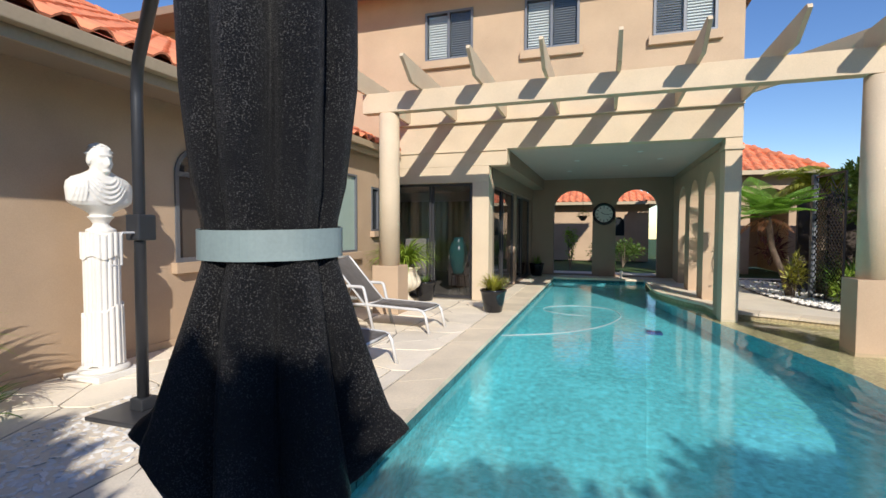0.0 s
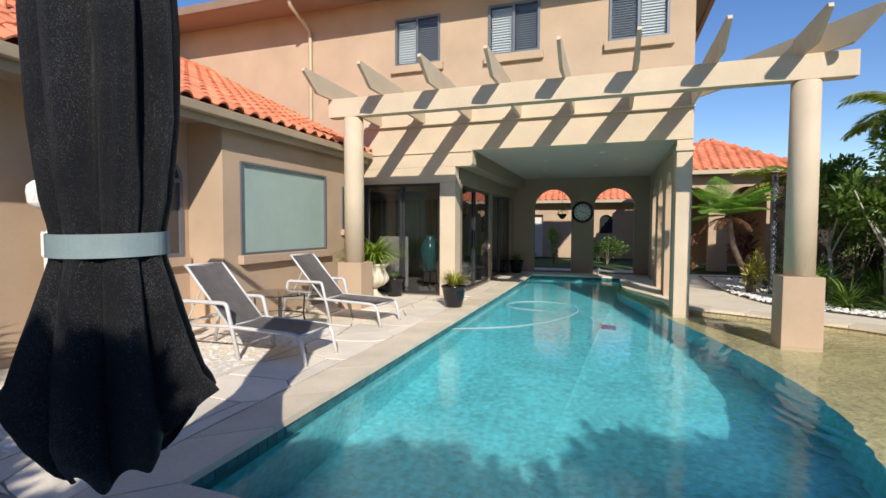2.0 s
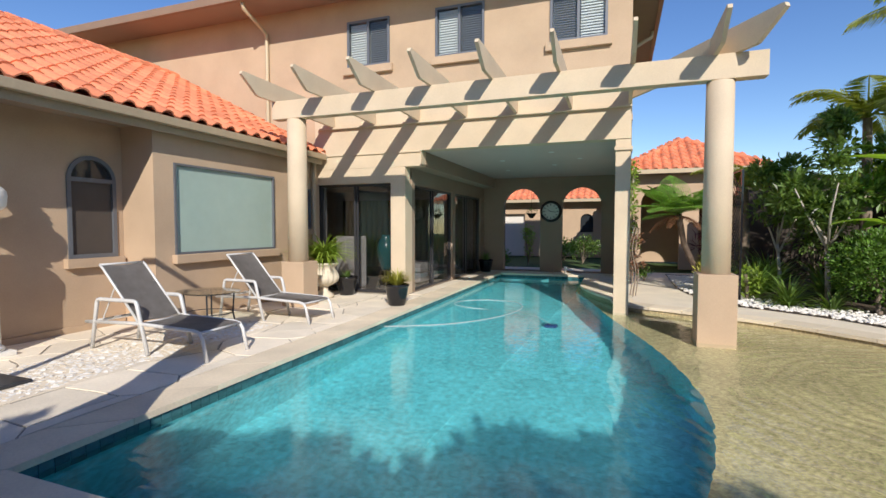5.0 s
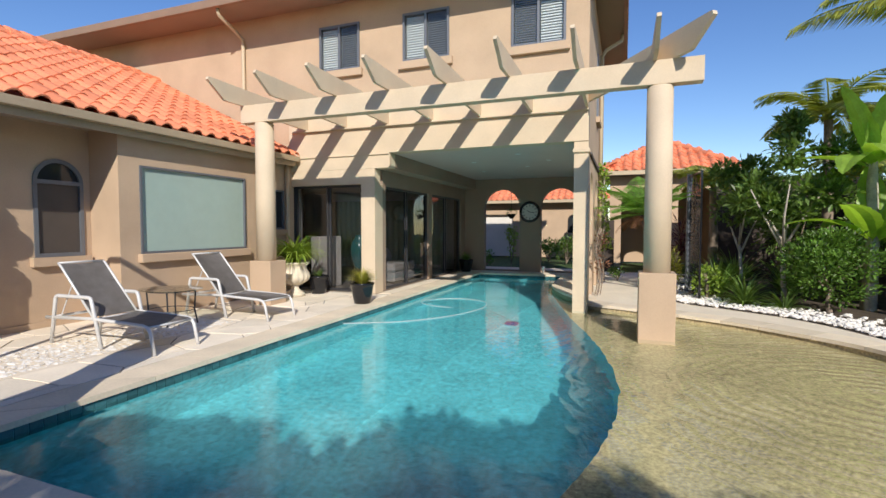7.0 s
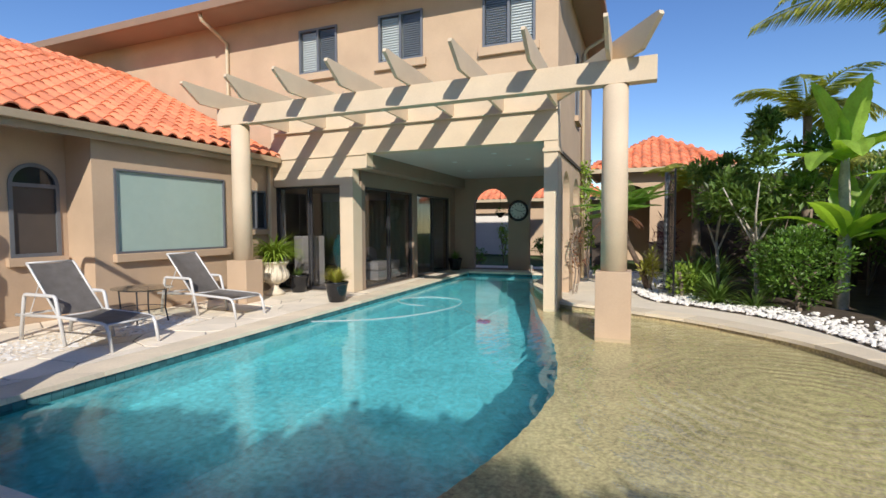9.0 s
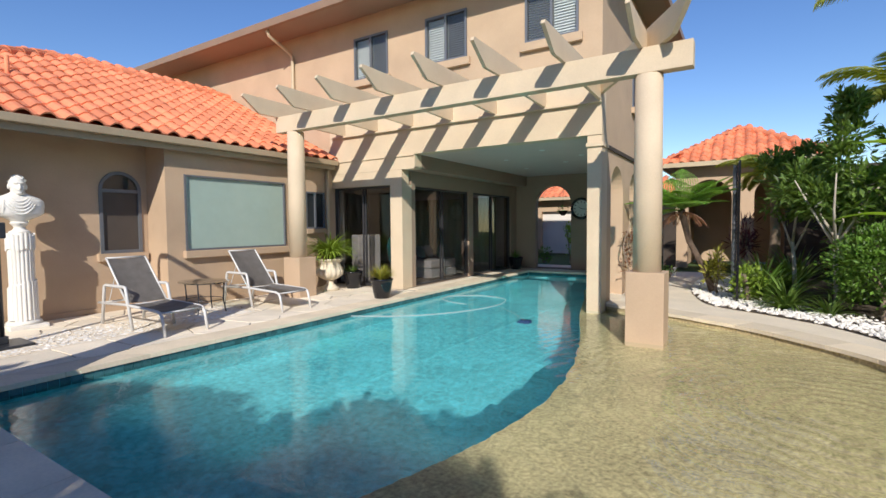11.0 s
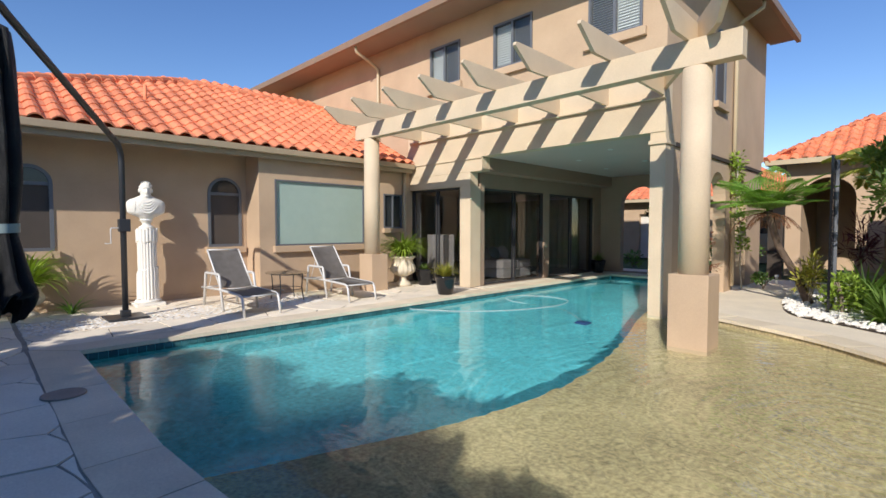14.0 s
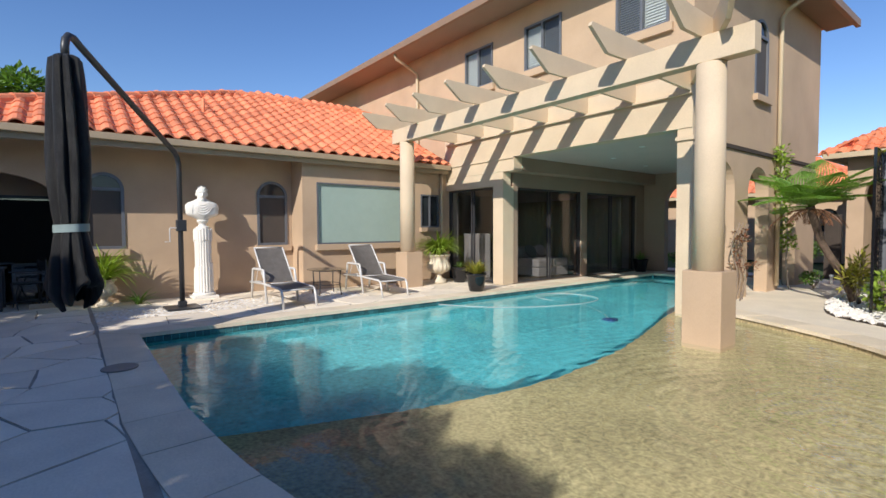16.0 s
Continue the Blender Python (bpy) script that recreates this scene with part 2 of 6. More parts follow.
CLOCKFACE = mat("clock_face_paint", (0.60, 0.60, 0.55), 0.5, 0.05, 6, 40)
GRASS = mat("lawn", (0.05, 0.10, 0.02), 0.9, 0.4, 3, 80, 0.6, 90)
EARTH = mat("garden_mulch", (0.09, 0.065, 0.045), 0.95, 0.35, 3, 60, 0.6, 60)
WATER = water_mat()
CURTAIN = leaf_mat("sheer_grey_curtain", (0.24, 0.24, 0.235), 0.9, 0.5)


# ---- builders ----
def finish(name, bm, material, smooth=False):
    me = bpy.data.meshes.new(name)
    bm.to_mesh(me)
    bm.free()
    me.materials.append(material)
    if smooth:
        me.polygons.foreach_set("use_smooth", [True] * len(me.polygons))
    return new(name, me)


def part(name, bm, material, parent, label="", smooth=False):
    ob = finish(name, bm, material, smooth)
    ob.parent = parent
    if label:
        ob["label"] = label
    return ob


def thing(name, label, category, at=(0, 0, 0), turn=0.0, group="", kind=""):
    ob = new(name)
    ob.empty_display_size = 0.1
    ob.matrix_basis = pose(*at, 0, 0, turn)
    return tagged(ob, label, category, group, kind)


def structure(name, bm, material, label, category, smooth=False):
    return tagged(finish(name, bm, material, smooth), label, category, "", "structure")


def box(bm, x0, x1, y0, y1, z0, z1, bev=0.0):
    vs = [bm.verts.new((x, y, z)) for x in (x0, x1) for y in (y0, y1) for z in (z0, z1)]
    fs = [(0, 1, 3, 2), (4, 6, 7, 5), (0, 4, 5, 1), (2, 3, 7, 6), (0, 2, 6, 4), (1, 5, 7, 3)]
    made = [bm.faces.new([vs[i] for i in f]) for f in fs]
    if bev:
        edges = list({e for f in made for e in f.edges})
        bmesh.ops.bevel(bm, geom=edges, offset=bev, segments=2, affect="EDGES", profile=0.6)


def boxes(*rows, bev=0.0):
    bm = bmesh.new()
    for r in rows:
        box(bm, *r, bev=bev)
    return bm


def prism(bm, poly, axis, a, b):
    """Extrude a closed outline: axis 'x' takes (y, z) points, 'y' takes (x, z), 'z' takes (x, y)."""
    def put(p, h):
        return {"x": (h, p[0], p[1]), "y": (p[0], h, p[1]), "z": (p[0], p[1], h)}[axis]
    lo = [bm.verts.new(put(p, a)) for p in poly]
    hi = [bm.verts.new(put(p, b)) for p in poly]
    n = len(poly)
    faces = [bm.faces.new(lo), bm.faces.new(hi[::-1])]
    faces += [bm.faces.new((lo[i], hi[i], hi[(i + 1) % n], lo[(i + 1) % n])) for i in range(n)]
    bmesh.ops.recalc_face_normals(bm, faces=faces)


def tube(bm, pts, radii, seg=10, caps=True):
    pts = [Vector(p) for p in pts]
    if not isinstance(radii, (list, tuple)):
        radii = [radii] * len(pts)
    rings, side = [], None
    for i, p in enumerate(pts):
        d = (pts[min(i + 1, len(pts) - 1)] - pts[max(i - 1, 0)]).normalized()
        if side is None:
            side = d.orthogonal().normalized()
        side = (side - d * side.dot(d)).normalized()
        up = d.cross(side)
        rings.append([bm.verts.new(p + radii[i] * (side * math.cos(a) + up * math.sin(a))) for a in (2 * math.pi * k / seg for k in range(seg))])
    for r, s in zip(rings, rings[1:]):
        for k in range(seg):
            bm.faces.new((r[k], r[(k + 1) % seg], s[(k + 1) % seg], s[k]))
    if caps:
        bm.faces.new(rings[0][::-1])
        bm.faces.new(rings[-1])


def lathe(bm, profile, seg=32, at=(0, 0, 0), wobble=None):
    rings = []
    for r, z in profile:
        ring = []
        for k in range(seg):
            a = 2 * math.pi * k / seg
            rr = r * (wobble(a, z) if wobble else 1.0)
            ring.append(bm.verts.new((at[0] + rr * math.cos(a), at[1] + rr * math.sin(a), at[2] + z)))
        rings.append(ring)
    for r, s in zip(rings, rings[1:]):
        for k in range(seg):
            bm.faces.new((r[k], r[(k + 1) % seg], s[(k + 1) % seg], s[k]))
    bm.faces.new(rings[0][::-1])
    bm.faces.new(rings[-1])


def arc(cx, cz, r, a0, a1, n, rz=None):
    return [(cx + r * math.cos(radians(a0 + (a1 - a0) * i / n)), cz + (rz or r) * math.sin(radians(a0 + (a1 - a0) * i / n))) for i in range(n + 1)]


def wall_run(bm, axis, a, b, u0, u1, z0, z1, openings):
    """A wall between planes a and b across its axis, from u0 to u1, with openings (ua, ub, za, zb, arched)."""
    u = u0
    for ua, ub, za, zb, arched in sorted(openings):
        if ua > u:
            prism(bm, [(u, z0), (ua, z0), (ua, z1), (u, z1)], axis, a, b)
        if za > z0:
            prism(bm, [(ua, z0), (ub, z0), (ub, za), (ua, za)], axis, a, b)
        if arched:
            r = (ub - ua) / 2
            curve = arc((ua + ub) / 2, zb - r, r, 180, 0, 16)
            prism(bm, [(ub, z1), (ua, z1)] + curve, axis, a, b)
        elif zb < z1:
            prism(bm, [(ua, zb), (ub, zb), (ub, z1), (ua, z1)], axis, a, b)
        u = ub
    if u < u1:
        prism(bm, [(u, z0), (u1, z0), (u1, z1), (u, z1)], axis, a, b)
    bmesh.ops.remove_doubles(bm, verts=bm.verts[:], dist=0.0002)


def smooth_curve(points, steps=6):
    """Catmull-Rom through the points."""
    p = [Vector(q) for q in points]
    p = [2 * p[0] - p[1]] + p + [2 * p[-1] - p[-2]]
    out = []
    for i in range(1, len(p) - 2):
        for k in range(steps):
            t = k / steps
            out.append(0.5 * (2 * p[i] + (p[i + 1] - p[i - 1]) * t + (2 * p[i - 1] - 5 * p[i] + 4 * p[i + 1] - p[i + 2]) * t * t
                              + (3 * p[i] - p[i - 1] - 3 * p[i + 1] + p[i + 2]) * t ** 3))
    out.append(p[-2])
    return out


def sheet(outline, hole, z):
    """A flat sheet with a hole in it."""
    bm = bmesh.new()
    for loop in (outline, hole):
        if not loop:
            continue
        vs = [bm.verts.new((q[0], q[1], z)) for q in loop]
        for i in range(len(vs)):
            bm.edges.new((vs[i], vs[(i + 1) % len(vs)]))
    bmesh.ops.triangle_fill(bm, edges=bm.edges[:], use_beauty=True)
    bmesh.ops.recalc_face_normals(bm, faces=bm.faces[:])
    if bm.faces and sum(f.normal.z for f in bm.faces) < 0:
        bmesh.ops.reverse_faces(bm, faces=bm.faces[:])
    return bm


def ring_at(outline, d):
    """The closed outline moved outwards by d."""
    n, out = len(outline), []
    area = sum(outline[i][0] * outline[(i + 1) % n][1] - outline[(i + 1) % n][0] * outline[i][1] for i in range(n))
    s = 1 if area > 0 else -1
    for i in range(n):
        a, b, c = (Vector(outline[(i + k) % n][:2]) for k in (-1, 0, 1))
        e, f = (b - a).normalized(), (c - b).normalized()
        m = Vector((e.y, -e.x)) + Vector((f.y, -f.x))
        m /= max(0.5, m.length_squared / 2)
        out.append(b + s * d * m)
    return out


def blade(bm, base, heading, lean, length, width, droop, seg=6, fold=0.25):
    """A strap leaf that rises from base and arches over."""
    p, a = Vector(base), lean
    side = Vector((-math.sin(heading), math.cos(heading), 0))
    last = None
    for i in range(seg + 1):
        t = i / seg
        w = width * (0.55 + 0.9 * t if t < 0.4 else 0.91 * (1 - t) / 0.6 + 0.02)
        d = Vector((math.cos(heading) * math.sin(a), math.sin(heading) * math.sin(a), math.cos(a)))
        up = d.cross(side)
        row = [bm.verts.new(p - side * w / 2 + up * w * fold * 0.5), bm.verts.new(p), bm.verts.new(p + side * w / 2 + up * w * fold * 0.5)]
        if last:
            for k in (0, 1):
                bm.faces.new((last[k], last[k + 1], row[k + 1], row[k]))
        last = row
        p = p + d * length / seg
        a += droop / seg


def leaf(bm, at, d, n, length, width):
    """A small pointed leaf with a fold along its rib."""
    d = d.normalized()
    s = d.cross(n).normalized() * width / 2
    lift = s.cross(d).normalized() * width * 0.18
    a, b, c, e = bm.verts.new(at), bm.verts.new(at + d * length * 0.5 + s + lift), bm.verts.new(at + d * length), bm.verts.new(at + d * length * 0.5 - s + lift)
    bm.faces.new((a, b, c))
    bm.faces.new((a, c, e))


def cloud(bm, rng, centre, radii, count, length, width, shell=0.55, up=0.3):
    """Leaves through a lumpy clump, more of them near its outside."""
    c = Vector(centre)
    for _ in range(count):
        v = Vector((rng.gauss(0, 1), rng.gauss(0, 1), rng.gauss(0, 1))).normalized()
        r = (shell + (1 - shell) * rng.random()) * (0.86 + 0.28 * noise.noise(v * 2.3 + c))
        p = c + Vector((v.x * radii[0], v.y * radii[1], v.z * radii[2])) * r
        d = (v + Vector((rng.uniform(-0.7, 0.7), rng.uniform(-0.7, 0.7), rng.uniform(-0.5, 0.5) + up))).normalized()
        k = rng.uniform(0.7, 1.25)
        leaf(bm, p, d, Vector((rng.uniform(-1, 1), rng.uniform(-1, 1), 1)), length * k, width * k)


def frond(bm, rng, base, heading, lean, length, droop, leaflet, pairs=22, width=0.03, seg=10, hang=0.35):
    """A feathered frond: a thin arching rib with leaflets on both sides."""
    p, a, pts = Vector(base), lean, []
    side = Vector((-math.sin(heading), math.cos(heading), 0))
    for i in range(seg + 1):
        d = Vector((math.cos(heading) * math.sin(a), math.sin(heading) * math.sin(a), math.cos(a)))
        pts.append((p.copy(), d))
        p = p + d * length / seg
        a += droop / seg
    tube(bm, [q for q, _ in pts], [0.014 * (1 - 0.8 * i / seg) * max(1, length) for i in range(seg + 1)], 5)
    for k in range(pairs):
        t = 0.12 + 0.87 * k / pairs
        i = min(seg - 1, int(t * seg))
        f = t * seg - i
        q, d = pts[i][0].lerp(pts[i + 1][0], f), pts[i][1]
        size = leaflet * (0.35 + 0.65 * math.sin(math.pi * min(1, 0.15 + 0.85 * t)))
        for s in (-1, 1):
            way = (side * s + d * 0.75 + Vector((0, 0, -hang)) + Vector((rng.uniform(-.1, .1), rng.uniform(-.1, .1), rng.uniform(-.12, .12)))).normalized()
            leaf(bm, q, way, d.cross(side) + Vector((0, 0, .01)), size, width * rng.uniform(.8, 1.2))


def row_of(name, mesh, parent, poses, material=None):
    """Pieces that share one mesh, each an object under its parent."""
    for m in poses:
        ob = new(name, mesh)
        ob.parent = parent
        ob.matrix_basis = m


def shared(name, bm, material):
    me = bpy.data.meshes.new(name)
    bm.to_mesh(me)
    bm.free()
    me.materials.append(material)
    return me


# ---- pool and ground ----
FACADE, WATERLINE = 9.45, -0.115
near_edge = [(-1.45, 1.8), (0.2, 1.78), (2.0, 1.77)]
sweep = smooth_curve([(2.0, 1.77), (2.85, 1.83), (3.6, 1.93), (5.0, 2.25), (6.1, 3.1), (6.55, 4.4), (6.45, 5.8), (5.9, 7.1), (5.55, 7.65),
                      (5.05, 8.15), (4.53, 8.6), (3.79, 9.05), (2.95, 9.47), (2.35, 9.72), (2.02, 10.1), (1.95, 10.6), (1.6, 11.3), (1.25, 12.4), (1.2, 13.4)], 4)
outline = [Vector(p) for p in near_edge[:-1]] + [p.to_2d() if len(p) == 3 else p for p in sweep] + [Vector((1.2, 15.1)), Vector((-1.45, 15.1))]
drop_curve = [p for p in smooth_curve([(2.14, 1.9), (2.44, 2.81), (2.75, 3.9), (2.88, 5.1), (2.72, 6.4), (2.4, 7.7), (2.0, 9.0), (1.75, 10.0), (1.45, 11.2), (1.12, 12.4), (1.08, 13.4)], 4)]

ground = structure("ground", sheet([(-60, -60), (60, -60), (60, 90), (-60, 90)], ring_at(outline, 0.1), -0.06), GRASS, "green lawn and earth round the house", "ground")
deck = structure("pavement", sheet([(-9, -6), (9.2, -6), (9.2, 17.0), (-9, 17.0)], ring_at(outline, 0.05), -0.015), PAVING, "pale sandstone paving round the pool", "paving")

# coping: slabs laid end to end along the pool's edge
coping = tagged(new("pool_coping"), "pale sandstone coping slabs with rounded nose along the pool", "coping", "", "structure")
inner, outer = ring_at(outline, -0.03), ring_at(outline, 0.40)
loop_len, cum = 0.0, [0.0]
for i in range(len(outline)):
    loop_len += (Vector(outline[(i + 1) % len(outline)]) - Vector(outline[i])).length
    cum.append(loop_len)


def along(loop, s):
    s = s % loop_len
    for i in range(len(outline)):
        if s <= cum[i + 1] + 1e-9:
            t = (s - cum[i]) / max(1e-6, cum[i + 1] - cum[i])
            return Vector(loop[i]).lerp(Vector(loop[(i + 1) % len(outline)]), t)


marks = []
for i in range(len(outline)):
    a, b = cum[i], cum[i + 1]
    n = max(1, round((b - a) / 0.85))
    if b - a < 0.45 and marks and a - marks[-1] < 0.55:
        continue
    marks += [a + (b - a) * k / n for k in range(n)]
marks.append(loop_len)
rng = random.Random(3)
for a, b in zip(marks, marks[1:]):
    bm = bmesh.new()
    g = 0.004
    cuts = [a + g] + [c for c in cum[1:-1] if a + 0.02 < c < b - 0.02] + [b - g]
    poly = [along(inner, c) for c in cuts] + [along(outer, c) for c in cuts[::-1]]
    top = rng.uniform(-0.002, 0.003)
    prism(bm, [tuple(q) for q in poly], "z", -0.05, top)
    part("slab", bm, COPING, coping)

# shell of the pool
deep = [Vector((-1.45, 1.8)), Vector((0.2, 1.78)), Vector((2.0, 1.77))] + drop_curve + [Vector((1.2, 15.1)), Vector((-1.45, 15.1))]
bm = bmesh.new()
top = [bm.verts.new((p[0], p[1], -0.04 if i in (0, 1, 2, len(deep) - 2, len(deep) - 1) else -0.36)) for i, p in enumerate(deep)]
bot = [bm.verts.new((p[0], p[1], -1.15 - 0.35 * min(1, max(0, (p[1] - 3) / 8)))) for p in deep]
for i in range(len(deep)):
    j = (i + 1) % len(deep)
    bm.faces.new((top[i], top[j], bot[j], bot[i]))
bm.faces.new(bot)
structure("pool_basin", bm, PLASTER, "turquoise plastered basin of the swimming pool", "pool")
bm = bmesh.new()
shelf = [p for p in sweep if p[1] < 13.5]
m = 60
rows = []
for i in range(m + 1):
    t = i / m * (len(drop_curve) - 1)
    k = min(len(drop_curve) - 2, int(t))
    a = drop_curve[k].lerp(drop_curve[k + 1], t - k)
    s = i / m * (len(sweep) - 1)
    k = min(len(sweep) - 2, int(s))
    b = sweep[k].lerp(sweep[k + 1], s - k)
    rows.append([bm.verts.new((*a.lerp(b, f)[:2], -0.36 + (0.36 - 0.17) * f ** 1.3)) for f in (0, .15, .35, .55, .75, .9, 1.0)] + [bm.verts.new((b[0], b[1], -0.04))])
for r, s in zip(rows, rows[1:]):
    for k in range(len(r) - 1):
        bm.faces.new((r[k], s[k], s[k + 1], r[k + 1]))
bmesh.ops.recalc_face_normals(bm, faces=bm.faces[:])
structure("pool_beach", bm, SAND, "sandy pebblecrete beach shelf sloping under shallow water", "pool shelf", True)
w = structure("water", sheet(ring_at(outline, 0.01), None, WATERLINE), WATER, "clear rippling turquoise pool water", "water")
w.visible_shadow = False

# ---- the two-storey house ----
bm = bmesh.new()
wins = [(-3.57, -2.55, 4.93, 5.92, False), (-1.51, -0.48, 4.93, 5.92, False), (0.80, 1.83, 4.93, 5.92, False)]
wall_run(bm, "y", FACADE, FACADE + 0.25, -14, 2.25, 3.98, 6.75, wins)
prism(bm, [(-14, 0), (-4.422, 0), (-4.422, 3.98), (-14, 3.98)], "y", FACADE, FACADE + 0.25)
structure("wall_upper_front", bm, STUCCO, "tan stucco upper wall of the house", "wall")
bm = bmesh.new()
wall_run(bm, "x", 2.0, 2.247, FACADE + 0.25, 16.1, 2.95, 6.75, [(12.05, 12.75, 4.05, 5.6, True)])
structure("wall_upper_side", bm, STUCCO, "tan stucco side wall with a tall arched window", "wall")
bm = bmesh.new()
box(bm, -4.42, 2.26, FACADE - 0.03, FACADE + 0.25, 3.07, 3.98)
box(bm, -4.42, -1.83, FACADE - 0.02, FACADE + 0.25, 2.75, 3.066)
box(bm, -4.42, -2.2, FACADE - 0.015, FACADE + 0.25, 2.42, 2.747)
box(bm, -2.54, -2.2, FACADE - 0.012, FACADE + 0.36, 0.0, 2.417)
box(bm, 2.0, 2.26, FACADE - 0.012, FACADE + 0.36, -0.5, 3.067)
structure("wall_front_lintel", bm, CREAM, "cream rendered lintel band and posts over the pavilion opening", "wall")
structure("trim_ledge", boxes((-4.44, -1.84, FACADE - 0.05, FACADE - 0.02, 3.035, 3.075), (1.98, 2.29, FACADE - 0.05, FACADE + 0.38, 2.86, 2.93), bev=0.006), CREAM, "thin moulded ledge on the rendered lintel", "trim")
# side arcade of the pavilion: arches to the floor
bm = bmesh.new()
wall_run(bm, "x", 2.0, 2.25, FACADE + 0.362, 16.1, -0.2, 2.93, [(10.15, 11.2, -0.2, 2.62, True), (11.85, 12.95, -0.2, 2.62, True), (13.6, 14.7, -0.2, 2.62, True)])
structure("wall_arcade", bm, STUCCO, "tan stucco arcade wall with round arches", "wall")
# Dark strip painted in as a shadow line along the side wall.
structure("shadow_band", boxes((2.24, 2.285, FACADE + 0.3, 16.1, 2.86, 2.93)), DARKWALL, "dark strip painted as a shadow line round the side wall", "trim")
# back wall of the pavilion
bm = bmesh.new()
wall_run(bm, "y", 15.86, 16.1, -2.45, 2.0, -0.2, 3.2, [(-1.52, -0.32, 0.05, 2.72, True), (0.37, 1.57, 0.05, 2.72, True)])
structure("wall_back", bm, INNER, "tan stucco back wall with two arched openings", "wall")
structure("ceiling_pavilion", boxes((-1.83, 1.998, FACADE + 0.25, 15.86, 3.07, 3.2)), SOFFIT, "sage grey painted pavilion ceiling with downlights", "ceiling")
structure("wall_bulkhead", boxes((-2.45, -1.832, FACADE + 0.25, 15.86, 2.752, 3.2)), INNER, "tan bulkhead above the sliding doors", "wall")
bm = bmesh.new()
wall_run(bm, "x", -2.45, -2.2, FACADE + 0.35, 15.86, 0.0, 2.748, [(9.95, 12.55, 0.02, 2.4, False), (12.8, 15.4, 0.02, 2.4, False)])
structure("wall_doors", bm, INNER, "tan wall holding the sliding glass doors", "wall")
# room behind the glass
structure("wall_interior", boxes((-9.0, -8.8, 9.9, 15.9, 0, 2.75), (-9.0, -7.6, 15.9, 16.05, 0, 2.75), (-3.0, -2.45, 15.9, 16.05, 0, 2.75), (-7.6, -3.0, 15.9, 16.05, 2.3, 2.75), (-9.0, -4.45, 9.7, 9.9, 0, 2.75)), DARKROOM, "dim interior walls of the living room", "wall")
structure("ceiling_interior", boxes((-9.0, -2.45, 9.7, 16.05, 2.75, 2.85)), DARKROOM, "interior ceiling in shade", "ceiling")
structure("floor_interior", boxes((-9.0, -2.2, 9.6, 16.05, -0.01, 0.015)), INTFLOOR, "polished interior floor", "floor")
structure("floor_pavilion", boxes((-2.2, -1.9, 9.6, 15.85, -0.01, 0.004), (-2.2, 2.0, 15.5, 17.5, -0.01, 0.004)), PAVING, "stone paving under the pavilion roof", "floor")
# assumed sheer curtain over the added far opening; it spreads daylight into the room
curtain = thing("curtain", "assumed sheer grey curtain spreading daylight through the far room opening", "curtain", (-5.3, 15.86, 0.02))
bm = bmesh.new()
cols = [(-2.35 + 4.7 * i / 150, -0.05 + 0.035 * math.sin(i * 0.9) + 0.012 * math.sin(i * 0.37)) for i in range(151)]
low, high = [bm.verts.new((x, y, 0)) for x, y in cols], [bm.verts.new((x, y * 0.8, 2.4)) for x, y in cols]
for i in range(150):
    bm.faces.new((low[i], low[i + 1], high[i + 1], high[i]))
part("drape", bm, CURTAIN, curtain, smooth=True)
bm = bmesh.new()
tube(bm, [(-2.4, -0.04, 2.42), (2.4, -0.04, 2.42)], 0.014, 8)
part("rail", bm, ALU, curtain)
# upper floors close the block
structure("ceiling_upper", boxes((-14, 2.2, FACADE + 0.25, 16.1, 6.1, 6.2)), DARKROOM, "upper ceiling", "ceiling")
structure("wall_upper_back", boxes((-14, 2.247, 16.1, 16.3, 3.2, 6.75), (-14, -7.6, 16.1, 16.3, 0, 3.2), (-3.0, -2.45, 16.1, 16.3, 0, 3.2), (-7.6, -3.0, 16.1, 16.3, 2.3, 3.2), (-14.2, -14, 9.45, 16.3, 0, 6.75)), STUCCO, "rear walls of the house", "wall")
structure("floor_upper", boxes((-14, 2.0, FACADE + 0.25, 16.1, 3.3, 3.4)), DARKROOM, "upper floor slab", "floor")
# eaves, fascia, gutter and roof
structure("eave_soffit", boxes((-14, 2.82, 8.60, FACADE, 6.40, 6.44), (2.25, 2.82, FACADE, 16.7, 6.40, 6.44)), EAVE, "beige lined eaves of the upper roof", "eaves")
bm = boxes((-14, 2.9, 8.50, 8.60, 6.34, 6.52), (2.82, 2.92, 8.5, 16.8, 6.34, 6.52), bev=0.012)
structure("gutter_upper", bm, BROWNGUTTER, "brown metal gutter along the upper eaves", "gutter")
bm = bmesh.new()
q = [bm.verts.new(v) for v in ((-14, 8.55, 6.5), (2.87, 8.55, 6.5), (2.87, 16.8, 6.5), (-14, 16.8, 6.5), (-14, 12.8, 8.4), (-1.2, 12.8, 8.4))]
for f in ((0, 1, 5, 4), (1, 2, 5), (2, 3, 4, 5), (0, 4, 3), (0, 3, 2, 1)):
    bm.faces.new([q[i] for i in f])
structure("roof_upper", bm, TERRA_J, "orange terracotta upper roof", "roof")


def downpipe(pts, label):
    bm = bmesh.new()
    tube(bm, pts, 0.045, 10)
    tagged(finish("downpipe", bm, GUTTER, True), label, "downpipe")


downpipe([(-5.69, 8.62, 6.36), (-5.69, 8.66, 6.22), (-5.69, 9.2, 6.02), (-5.69, 9.38, 5.92), (-5.69, 9.39, 5.7), (-5.69, 9.39, 3.9), (-5.6, 9.2, 3.85)], "beige downpipe from the upper gutter down the wall")
